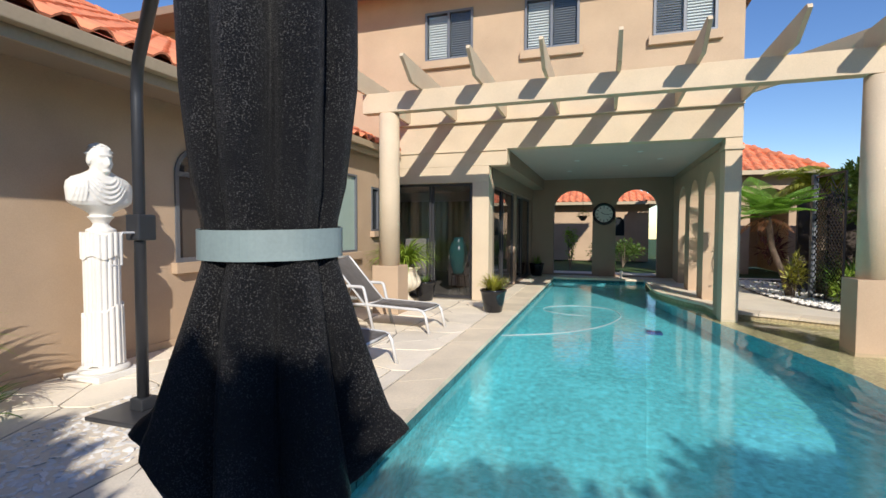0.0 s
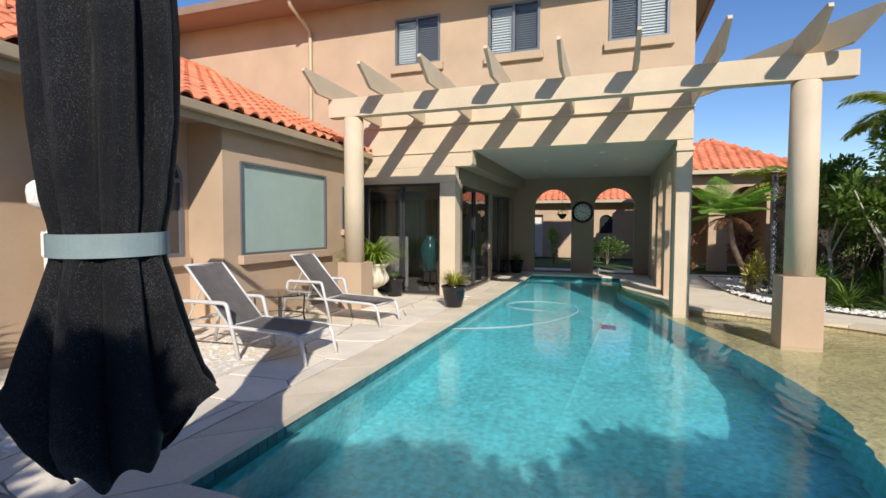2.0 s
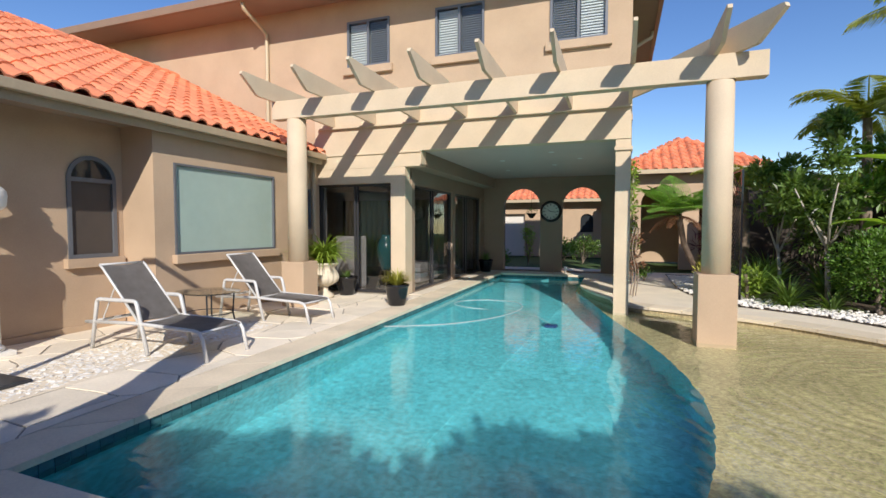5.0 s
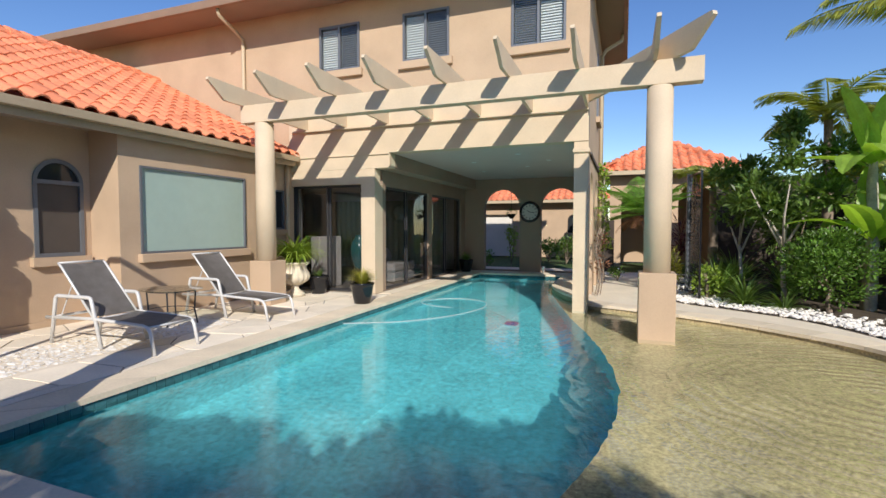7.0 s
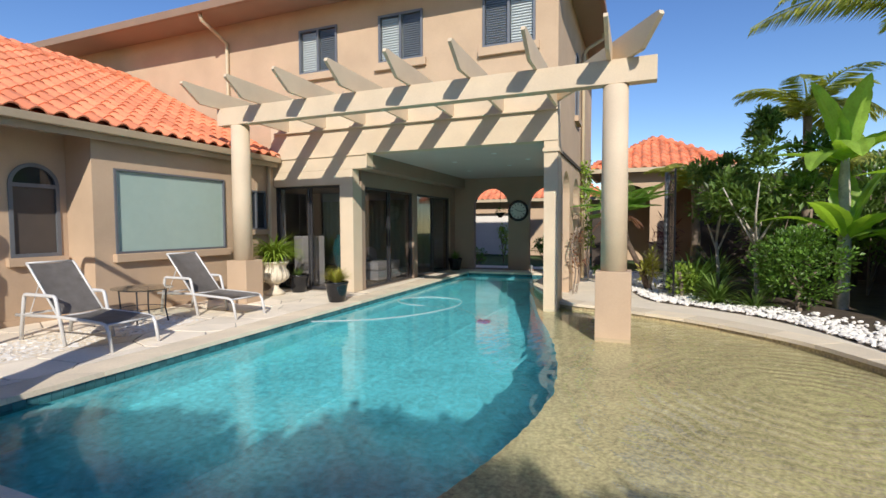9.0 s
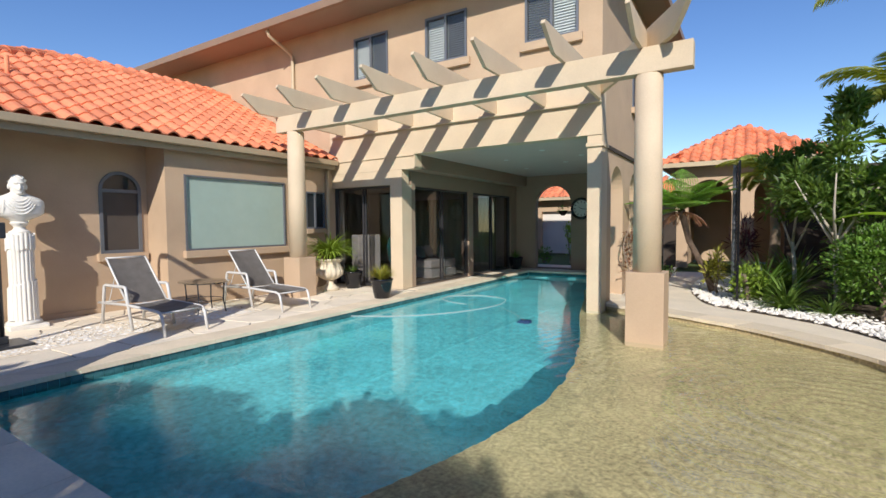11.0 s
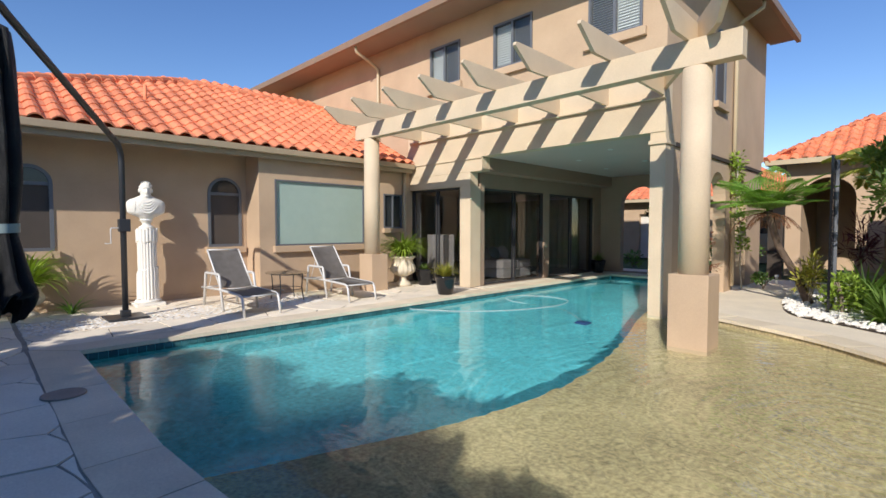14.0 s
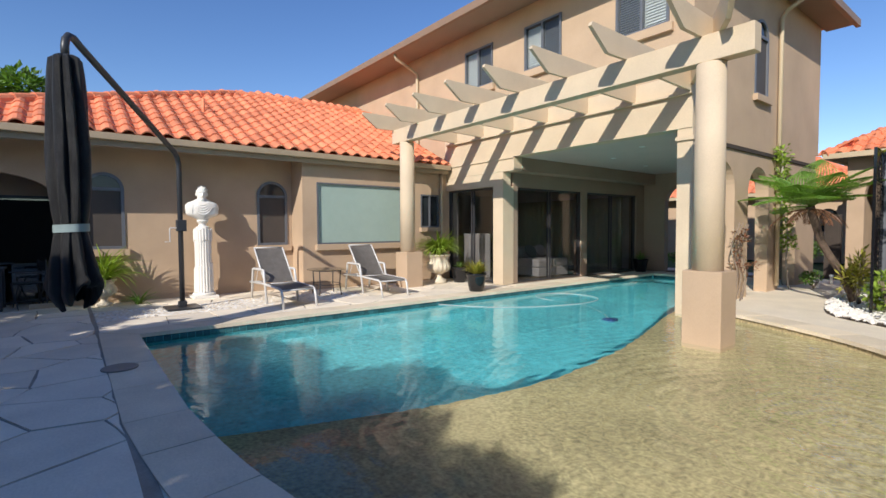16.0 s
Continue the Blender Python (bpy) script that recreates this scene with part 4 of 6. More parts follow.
def crazy(parent, x0, x1, y0, y1, size, seed, gap=0.011):
    rng = random.Random(seed)
    nx, ny = max(1, round((x1 - x0) / size)), max(1, round((y1 - y0) / size))
    sx, sy = (x1 - x0) / nx, (y1 - y0) / ny
    pts = {}
    for i in range(-1, nx + 1):
        for j in range(-1, ny + 1):
            pts[i, j] = Vector((x0 + (i + 0.5 + rng.uniform(-.42, .42)) * sx, y0 + (j + 0.5 + rng.uniform(-.42, .42)) * sy))
    for i in range(-1, nx + 1):
        for j in range(-1, ny + 1):
            p = pts[i, j]
            poly = [Vector((x0, y0)), Vector((x1, y0)), Vector((x1, y1)), Vector((x0, y1))]
            for a in range(-2, 3):
                for b in range(-2, 3):
                    q = pts.get((i + a, j + b))
                    if q is None or (a == 0 and b == 0):
                        continue
                    n = (q - p).normalized()
                    poly = clip(poly, n, n.dot((p + q) / 2) - gap)
                    if len(poly) < 3:
                        break
                if len(poly) < 3:
                    break
            if len(poly) < 3:
                continue
            rough = []
            for k in range(len(poly)):
                a, b = poly[k], poly[(k + 1) % len(poly)]
                rough.append(a)
                if (b - a).length > 0.25:
                    rough.append(a.lerp(b, 0.5) + Vector((rng.uniform(-.015, .015), rng.uniform(-.015, .015))))
            bm = bmesh.new()
            prism(bm, [tuple(v) for v in rough], "z", -0.012, rng.uniform(-0.003, 0.004))
            part("flagstone", bm, STONE, parent)


paving = tagged(new("terrace_paving"), "irregular pale sandstone flagstones with dark joints", "paving", "", "structure")
structure("mortar_bed", boxes((-5.03, -1.86, 1.39, 9.5, -0.03, -0.008), (-5.03, 6.5, -3.6, 1.45, -0.03, -0.009)), GROUT, "grey mortar between the flagstones", "mortar")
crazy(paving, -2.70, -1.87, 1.42, 9.4, 0.75, 11)
crazy(paving, -5.01, -3.88, 1.42, 6.0, 0.6, 12)
crazy(paving, -5.01, -2.72, 6.04, 9.4, 0.72, 13)
crazy(paving, -5.01, 6.5, -3.6, 1.365, 0.66, 14)


def pebbles(name, label, spots, rng, size, flat=0.5):
    """White stones scattered as one sheet of many small lumps."""
    base = bmesh.new()
    bmesh.ops.create_icosphere(base, subdivisions=1, radius=1.0)
    bv = [v.co.copy() for v in base.verts]
    bf = [tuple(v.index for v in f.verts) for f in base.faces]
    base.free()
    vs, fs = [], []
    for x, y, z in spots:
        s = size * rng.uniform(0.6, 1.35)
        m = pose(x, y, z, rng.uniform(-20, 20), rng.uniform(-20, 20), rng.uniform(0, 360)) @ Matrix.Diagonal((s, s * rng.uniform(.6, .95), s * flat, 1))
        o = len(vs)
        vs += [tuple(m @ (v * rng.uniform(.88, 1.1))) for v in bv]
        fs += [tuple(o + i for i in f) for f in bf]
    me = bpy.data.meshes.new(name)
    me.from_pydata(vs, [], fs)
    me.materials.append(PEBBLE)
    return tagged(new(name, me), label, "pebbles", "", "stuff")


rng = random.Random(21)
structure("pebble_mortar", boxes((-3.87, -2.73, 1.43, 6.02, -0.02, -0.004)), PAVING, "pale mortar round the inlaid pebbles", "mortar")
pebbles("pebble_inlay", "white flat pebbles laid in mortar between the flagstones", [(-3.86 + 0.058 * i + rng.uniform(-.02, .02), 1.45 + 0.058 * j + rng.uniform(-.02, .02), -0.006) for i in range(19) for j in range(78)], rng, 0.038, 0.13)
# white stone bed along the garden's edge
bed_front = smooth_curve([(3.45, 15.8), (3.42, 13.0), (3.6, 11.6), (3.95, 10.5), (4.75, 9.9), (5.45, 9.3), (5.95, 8.5), (6.4, 7.2), (6.9, 5.5), (7.2, 3.5), (7.3, 1.0)], 8)
structure("garden_bed", sheet([tuple(p[:2]) for p in bed_front] + [(9.2, 1.0), (9.2, 16.4), (3.45, 16.4)], None, 0.002), EARTH, "dark mulched garden bed", "garden bed")
spots = []
for a, b in zip(bed_front, bed_front[1:]):
    d = (b - a)
    n = Vector((-d.y, d.x)).normalized()
    if n.x < 0:
        n = -n
    for _ in range(int(d.length * 230)):
        w = abs(rng.gauss(0, 0.5)) + 0.02
        if w > 1.25:
            continue
        p = a + d * rng.random() + n * w
        spots.append((p.x, p.y, 0.012 + rng.random() * 0.02))
pebbles("white_stones", "loose white garden stones edging the bed", spots, rng, 0.043, 0.5)

# waterline tiles
wt = tagged(new("waterline_tiles"), "dark teal mosaic band at the waterline", "tiles", "", "structure")
me = shared("mosaic_tile", boxes((-0.004, 0.006, -0.047, 0.047, -0.047, 0.047)), TILE)
row_of("mosaic_tile", me, wt, [pose(-1.448, 1.86 + 0.1 * i, z) for i in range(132) for z in (-0.09, -0.19)])
row_of("mosaic_tile", me, wt, [pose(-1.39 + 0.1 * i, 15.098, z, 0, 0, -90) for i in range(26) for z in (-0.09, -0.19)])
row_of("mosaic_tile", me, wt, [pose(-1.39 + 0.1 * i, 1.80 - 0.004 * min(i, 20) / 4, z, 0, 0, 90) for i in range(34) for z in (-0.09, -0.19)])
bm = bmesh.new()
lathe(bm, [(0.16, 0.002), (0.16, 0.014), (0.145, 0.018), (0.02, 0.018)], 32)
lid = thing("skimmer_lid", "round sandstone-coloured skimmer lid in the paving", "drain lid", (0.34, 1.48, 0.0))
part("lid", bm, mat("brown_grey_plastic", (0.33, 0.26, 0.21), 0.6, 0.1, 5, 50), lid)

# ---- cantilever umbrella ----
UX, UY = -1.00, 1.15
umb = thing("cantilever_umbrella", "closed black cantilever umbrella tied with a grey strap", "umbrella", (UX, UY, 0))
OVAL = Matrix.Translation((0, 0, 0.035)) @ Matrix.Rotation(radians(20), 4, "Z") @ Matrix.Diagonal((1.07, 0.80, 1.0, 1.0)) @ Matrix.Rotation(radians(-20), 4, "Z")


def canopy():
    bm = bmesh.new()
    prof = [(3.40, 0.10), (3.36, 0.165), (3.2, 0.18), (2.8, 0.205), (2.3, 0.225), (1.9, 0.22), (1.6, 0.203), (1.5, 0.186), (1.43, 0.180), (1.36, 0.186), (1.24, 0.215), (1.08, 0.25), (0.92, 0.285), (0.76, 0.315), (0.64, 0.33), (0.54, 0.30), (0.46, 0.25)]
    seg, rings = 144, []
    zs = []
    for a, b in zip(prof, prof[1:]):
        for k in range(4):
            t = k / 4
            zs.append((a[0] + (b[0] - a[0]) * t, a[1] + (b[1] - a[1]) * t))
    zs.append(prof[-1])
    for z, r in zs:
        ring = []
        depth = 0.14 + 0.16 * min(1, abs(z - 1.42) / 0.5)
        for k in range(seg):
            a = 2 * math.pi * k / seg
            f = 8 * a + 0.9 * z + 0.4 * math.sin(z * 2.1) + 0.5 * math.sin(3 * a)
            fold = (abs(math.sin(f / 2)) ** 0.7 - 0.62) * depth * 1.6
            fold += 0.018 * noise.noise(Vector((math.cos(a) * 5, math.sin(a) * 5, z * 1.6))) / 0.25
            open_out = min(1, max(0, (1.36 - z) / 0.6))
            wide = math.cos(a - radians(30)) ** 2
            rr = r * (1 + fold) * (1 + open_out * (0.06 * wide - 0.30 * (1 - wide)))
            zz = z
            if z < 0.9:
                zz = z + (0.9 - z) * (0.62 * wide ** 2 + 0.2 * math.sin(4 * a + 0.7) ** 2)
            ring.append(bm.verts.new((rr * math.cos(a), rr * math.sin(a), zz - 0.05)))
        rings.append(ring)
    for r, s in zip(rings, rings[1:]):
        for k in range(seg):
            bm.faces.new((s[k], s[(k + 1) % seg], r[(k + 1) % seg], r[k]))
    bm.faces.new(rings[0])
    bmesh.ops.transform(bm, matrix=OVAL, verts=bm.verts[:])
    return bm


part("canopy", canopy(), CANVAS, umb, "black gathered canvas in deep pleats", True)
bm = bmesh.new()
for z0, z1, r in ((1.33, 1.42, 0.205),):
    n = 64
    ro = [[bm.verts.new(((r + e) * (1 + 0.012 * math.sin(8 * a)) * math.cos(a), (r + e) * (1 + 0.012 * math.sin(8 * a)) * math.sin(a), z + 0.008 * math.sin(a))) for a in (2 * math.pi * k / n for k in range(n))] for z, e in ((z0, 0), (z0, 0.004), (z1, 0.004), (z1, 0))]
    for i in range(4):
        for k in range(n):
            bm.faces.new((ro[i][k], ro[i][(k + 1) % n], ro[(i + 1) % 4][(k + 1) % n], ro[(i + 1) % 4][k]))
bmesh.ops.transform(bm, matrix=OVAL, verts=bm.verts[:])
part("strap", bm, STRAP, umb, "grey-green webbing strap")
PX, PY = -3.42 - UX, 2.69 - UY
pts = [(PX, PY, 0.05), (PX, PY, 2.45)]
way = Vector((-PX, -PY, 0)).normalized()
for a in range(1, 9):
    t = a / 8 * radians(56)
    c = Vector((PX, PY, 2.45)) + way * 0.32
    pts.append(tuple(c - way * 0.32 * math.cos(t) + Vector((0, 0, 0.32 * math.sin(t)))))
top_a = Vector((-0.22, 0.14, 3.60)) + Vector((0, 0, 0.0))
p_end = Vector(pts[-1])
bm = bmesh.new()
hook = [tuple(p_end.lerp(top_a, k / 6)) for k in range(1, 7)] + [(-0.13, 0.085, 3.645), (-0.06, 0.04, 3.64), (-0.015, 0.01, 3.58), (0, 0, 3.5), (0, 0, 3.36)]
tube(bm, pts + hook, 0.043, 16)
part("pole", bm, POLE, umb, "charcoal metal mast bent over at the top", True)
part("base_plate", boxes((PX - 0.27, PX + 0.27, PY - 0.27, PY + 0.27, 0.0, 0.035), bev=0.01), POLE, umb)
bm = boxes((PX - 0.07, PX + 0.07, PY - 0.065, PY + 0.09, 1.36, 1.56), bev=0.015)
crank = part("crank_box", bm, POLE, umb)
bm = bmesh.new()
tube(bm, [(PX + 0.02, PY - 0.05, 1.42), (PX + 0.02, PY - 0.16, 1.42), (PX + 0.02, PY - 0.17, 1.40), (PX + 0.02, PY - 0.17, 1.18), (PX + 0.02, PY - 0.25, 1.18)], 0.009, 8)
part("crank_handle", bm, ALU, crank)
part("collar", boxes((PX - 0.065, PX + 0.065, PY - 0.065, PY + 0.065, 0.035, 0.13), bev=0.01), POLE, umb)

# ---- bust on its broken column ----
bx, by = -4.66, 3.30


def blob(bm, at, r, turn=(0, 0, 0)):
    m = pose(*at, *turn) @ Matrix.Diagonal((*r, 1))
    bmesh.ops.create_uvsphere(bm, u_segments=28, v_segments=18, radius=1.0, matrix=m)


bm = bmesh.new()
# the bust faces +x (towards the pool)
lathe(bm, [(0.125, 0.0), (0.13, 0.03), (0.08, 0.055), (0.065, 0.085), (0.085, 0.12), (0.12, 0.16)], 32)
TORSO = [(0.15, 0.055, 0.075), (0.20, 0.095, 0.12), (0.235, 0.115, 0.19), (0.265, 0.13, 0.262), (0.30, 0.138, 0.298), (0.42, 0.14, 0.312), (0.48, 0.13, 0.302), (0.525, 0.105, 0.255), (0.56, 0.088, 0.17), (0.60, 0.08, 0.095)]


def girth(z):
    for (za, xa, ya), (zb, xb, yb) in zip(TORSO, TORSO[1:]):
        if z <= zb:
            t = max(0.0, (z - za) / (zb - za))
            return xa + (xb - xa) * t, ya + (yb - ya) * t
    return TORSO[-1][1:]


def on_chest(y, z, out=0.004):
    rx, ry = girth(z)
    return (rx * math.sqrt(max(0.02, 1 - (y / ry) ** 2)) + out, y, z)


rings = [[bm.verts.new((rx * math.cos(a), ry * math.sin(a), z)) for a in (2 * math.pi * k / 40 for k in range(40))] for z, rx, ry in TORSO]
for r, q in zip(rings, rings[1:]):
    for k in range(40):
        bm.faces.new((r[k], r[(k + 1) % 40], q[(k + 1) % 40], q[k]))
bm.faces.new(rings[0][::-1]), bm.faces.new(rings[-1])
tube(bm, [(-0.01, 0, 0.42), (0.0, 0, 0.54), (0.01, 0, 0.66)], [0.115, 0.088, 0.082], 24)
blob(bm, (-0.005, 0, 0.725), (0.122, 0.100, 0.135))
blob(bm, (0.045, 0, 0.655), (0.082, 0.076, 0.092))
blob(bm, (0.095, 0, 0.592), (0.032, 0.040, 0.026))
blob(bm, (0.128, 0, 0.678), (0.026, 0.016, 0.042), (0, -14, 0))
blob(bm, (0.100, 0, 0.742), (0.024, 0.068, 0.018))
blob(bm, (0.114, 0, 0.632), (0.014, 0.030, 0.010))
for s in (-1, 1):
    blob(bm, (0.0, 0.103 * s, 0.690), (0.030, 0.014, 0.042))
    blob(bm, (0.080, 0.046 * s, 0.668), (0.034, 0.026, 0.030))
for k in range(60):
    a, e = random.Random(k).uniform(0, 6.28), random.Random(k + 99).uniform(0.2, 1.5)
    v = Vector((math.cos(a) * math.cos(e) * 0.122 - 0.008, math.sin(a) * math.cos(e) * 0.101, math.sin(e) * 0.135))
    if v.x < 0.075 or v.z > 0.075:
        blob(bm, (v.x, v.y, 0.730 + v.z), (0.024, 0.017, 0.009), (0, 0, math.degrees(a)))
# folds of the cloak: hanging loops from shoulder to shoulder, straight pleats on one arm
for k in range(5):
    w, low = 0.10 + 0.03 * k, 0.47 - 0.048 * k
    tube(bm, [on_chest(w * u, low + (0.52 - low) * abs(u) ** 2.2 + 0.012 * u) for u in (-1, -.75, -.5, -.25, 0, .25, .5, .75, 1)], [0.006, 0.009, 0.012, 0.013, 0.013, 0.013, 0.012, 0.009, 0.006], 8)
for k in range(4):
    y = -0.20 - 0.028 * k
    tube(bm, [on_chest(y * (0.9 + 0.1 * t), 0.49 - 0.20 * t) for t in (0, .33, .66, 1)], [0.009, 0.013, 0.013, 0.008], 8)
bust = finish("bust_sculpture", bm, MARBLE, True)
bust.matrix_basis = pose(bx, by, 1.41, 0, 0, -4)
md = bust.modifiers.new("remesh", "REMESH")
md.mode, md.voxel_size, md.use_smooth_shade = "VOXEL", 0.0085, True
md = bust.modifiers.new("smooth", "SMOOTH")
md.iterations, md.factor = 2, 0.5
tagged(bust, "white cast stone classical bust on a fluted pedestal", "statue")
ped = thing("fluted_pedestal", "white broken fluted column used as a pedestal", "pedestal", (bx, by, 0))
ped.scale = (0.9, 0.9, 1.0)
flute = lambda a, z: 1 - 0.075 * (0.5 + 0.5 * math.cos(20 * a)) ** 2


def broken(a, z0, amp):
    return z0 + amp * math.sin(a + 0.6) + 0.02 * math.sin(5 * a + 1)


def drum(za, zb, ra, rb, amp_a, amp_b):
    bm = bmesh.new()
    seg, rings = 120, []
    for i in range(13):
        t = i / 12
        rings.append([bm.verts.new(((ra + (rb - ra) * t) * flute(a, 0) * math.cos(a), (ra + (rb - ra) * t) * flute(a, 0) * math.sin(a), (broken(a, za, amp_a)) * (1 - t) + broken(a, zb, amp_b) * t)) for a in (2 * math.pi * k / seg for k in range(seg))])
    for r, s in zip(rings, rings[1:]):
        for k in range(seg):
            bm.faces.new((r[k], r[(k + 1) % seg], s[(k + 1) % seg], s[k]))
    bm.faces.new(rings[0][::-1]), bm.faces.new(rings[-1])
    return bm


part("plinth", boxes((-0.26, 0.26, -0.26, 0.26, 0, 0.06), bev=0.012), MARBLE, ped)
bm = bmesh.new()
lathe(bm, [(0.235, 0.06), (0.245, 0.085), (0.23, 0.105), (0.205, 0.115)], 48)
part("base_ring", bm, MARBLE, ped, smooth=True)
part("lower_drum", drum(0.115, 0.66, 0.205, 0.195, 0, 0.05), MARBLE, ped)
part("upper_drum", drum(0.62, 1.18, 0.172, 0.175, 0.05, 0.0), MARBLE, ped)
part("top_drum", drum(1.17, 1.40, 0.195, 0.195, 0, 0), MARBLE, ped)
bm = bmesh.new()
lathe(bm, [(0.17, 1.39), (0.165, 1.412), (0.02, 1.413)], 32)
part("cap", bm, MARBLE, ped)

# ---- sun loungers and side table ----


def lounger(at):
    th = thing("sun_lounger", "silver framed sun lounger with charcoal mesh sling and raised back", "sun lounger", at, group="sun loungers")
    # local x from the foot (0) to the head (-1.95), y across
    for s in (-0.3, 0.3):
        bm = bmesh.new()
        tube(bm, [(-0.02, s, 0.0), (-0.08, s, 0.26), (-0.12, s, 0.315), (-0.2, s, 0.335), (-1.05, s, 0.36), (-1.9, s, 0.33)], 0.021, 10)
        part("side_rail", bm, ALU, th, smooth=True)
        bm = bmesh.new()
        tube(bm, [(-0.90, s, 0.0), (-1.05, s, 0.575), (-1.065, s, 0.604), (-1.10, s, 0.615), (-1.66, s, 0.615), (-1.695, s, 0.604), (-1.71, s, 0.575), (-1.82, s, 0.0)], 0.0235, 8)
        part("arm_loop", bm, ALU, th, smooth=True)
        bm = bmesh.new()
        tube(bm, [(-1.06, s * 0.93, 0.37), (-1.62, s * 0.93, 0.98), (-1.67, s * 0.93, 1.02)], 0.015, 10)
        part("back_rail", bm, ALU, th, smooth=True)
    for x, z in ((-0.12, 0.315), (-1.05, 0.35), (-1.85, 0.33)):
        bm = bmesh.new()
        tube(bm, [(x, -0.3, z), (x, 0.3, z)], 0.014, 8)
        part("crossbar", bm, ALU, th, smooth=True)
    bm = bmesh.new()
    tube(bm, [(-1.67, -0.28, 1.02), (-1.67, 0.28, 1.02)], 0.014, 8)
    part("headbar", bm, ALU, th, smooth=True)

    def sling(path):
        bm = bmesh.new()
        rows = [[bm.verts.new((x, -0.285 + 0.57 * k / 8, z - 0.02 * math.sin(math.pi * k / 8))) for k in range(9)] for x, z in path]
        for r, q in zip(rows, rows[1:]):
            for k in range(8):
                bm.faces.new((r[k], r[k + 1], q[k + 1], q[k]))
        bmesh.ops.solidify(bm, geom=bm.faces[:], thickness=0.006)
        return bm
    part("seat_sling", sling([(-0.10, 0.32), (-0.16, 0.342), (-0.3, 0.350), (-0.6, 0.358), (-0.85, 0.364), (-1.05, 0.368)]), SLING, th)
    part("back_sling", sling([(-1.07, 0.385), (-1.25, 0.575), (-1.45, 0.79), (-1.6, 0.955), (-1.665, 1.02)]), SLING, th)
    bm = bmesh.new()
    tube(bm, [(-1.45, -0.25, 0.79), (-1.70, -0.25, 0.34), (-1.70, 0.25, 0.34), (-1.45, 0.25, 0.79)], 0.008, 6)
    part("back_stay", bm, ALU, th)
    return th


l1 = lounger((-2.08, 4.32, 0.0))
copy_thing(l1, pose(-2.22, 6.38, 0.0, 0, 0, -3))
tb = thing("side_table", "small oval glass-topped side table with thin dark metal legs", "side table", (-3.56, 5.48, 0))
bm = bmesh.new()
n = 40
prism(bm, [(0.47 * math.cos(2 * math.pi * k / n), 0.40 * math.sin(2 * math.pi * k / n)) for k in range(n)], "z", 0.525, 0.537)
part("tabletop", bm, glass_mat("table_glass", (0.86, 0.89, 0.86), 0.0, 1.55), tb)
bm = bmesh.new()
ring = [(0.36 * math.cos(2 * math.pi * k / n), 0.31 * math.sin(2 * math.pi * k / n), 0.513) for k in range(n + 1)]
tube(bm, ring, 0.010, 6)
part("rim", bm, DARKFRAME, tb)
bm = bmesh.new()
ring = [(0.34 * math.cos(2 * math.pi * k / n), 0.29 * math.sin(2 * math.pi * k / n), 0.22) for k in range(n + 1)]
tube(bm, ring, 0.007, 6)
part("lower_ring", bm, DARKFRAME, tb)
for k in range(4):
    a = math.pi / 5 + k * math.pi / 2
    bm = bmesh.new()
    tube(bm, [(0.36 * math.cos(a), 0.31 * math.sin(a), 0.51), (0.34 * math.cos(a), 0.29 * math.sin(a), 0.22), (0.38 * math.cos(a), 0.33 * math.sin(a), 0.0)], 0.012, 8)
    part("leg", bm, DARKFRAME, tb)

# ---- pots ----


def strappy(name, at, label, material, count, length, width, seed, spread=(0.1, 1.0), droop=1.5):
    rng = random.Random(seed)
    bm = bmesh.new()
    for _ in range(count):
        h = rng.uniform(0, 6.283)
        blade(bm, (0.06 * math.cos(h) * rng.random(), 0.06 * math.sin(h) * rng.random(), 0), h + rng.uniform(-.3, .3), rng.uniform(*spread), length * rng.uniform(.65, 1.15), width * rng.uniform(.7, 1.2), rng.uniform(.6, 1.2) * droop)
    ob = finish(name, bm, material)
    ob.matrix_basis = pose(*at)
    return tagged(ob, label, "plant")


def urn(at, group="", size=1.2):
    th = thing("stone_urn", "cream cast stone urn on a footed base", "urn", at, group=group)
    th.scale = (size, size, size)
    bm = bmesh.new()
    lathe(bm, [(0.17, 0.0), (0.17, 0.05), (0.14, 0.07), (0.075, 0.12), (0.065, 0.17), (0.09, 0.20)], 40)
    part("foot", bm, URNSTONE, th, smooth=True)
    bm = bmesh.new()
    lobes = lambda a, z: 1 + 0.05 * math.cos(16 * a) * max(0, math.sin((z - 0.2) / 0.3 * math.pi)) if z < 0.5 else 1
    lathe(bm, [(0.09, 0.20), (0.17, 0.235), (0.235, 0.29), (0.255, 0.35), (0.24, 0.42), (0.205, 0.48), (0.20, 0.53), (0.235, 0.57), (0.26, 0.585), (0.255, 0.61), (0.22, 0.605), (0.19, 0.56)], 96, (0, 0, 0), lobes)
    part("bowl", bm, URNSTONE, th, smooth=True)
    bm = bmesh.new()
    lathe(bm, [(0.195, 0.555), (0.19, 0.575), (0.02, 0.58)], 24)
    part("soil", bm, SOIL, th)
    return th


urn((-3.68, 8.60, 0), "stone urns")
strappy("strap_leaf_plant", (-3.68, 8.60, 0.66), "lush bright green strap-leaved plant in the stone urn", LIME, 340, 0.90, 0.042, 31, (0.0, 0.72), 2.1)
urn((-4.66, 1.62, 0), "stone urns", 0.8)
strappy("strap_leaf_plant", (-4.66, 1.62, 0.46), "bright green strap-leaved plant in the stone urn by the wall", LIME, 300, 0.86, 0.034, 32, (0.05, 1.1), 1.7)
strappy("strap_leaf_plant", (-4.5, 2.15, 0.0), "low green strap-leaved plant at the wall's foot", LEAF, 40, 0.42, 0.035, 33, (0.2, 1.1), 1.4)
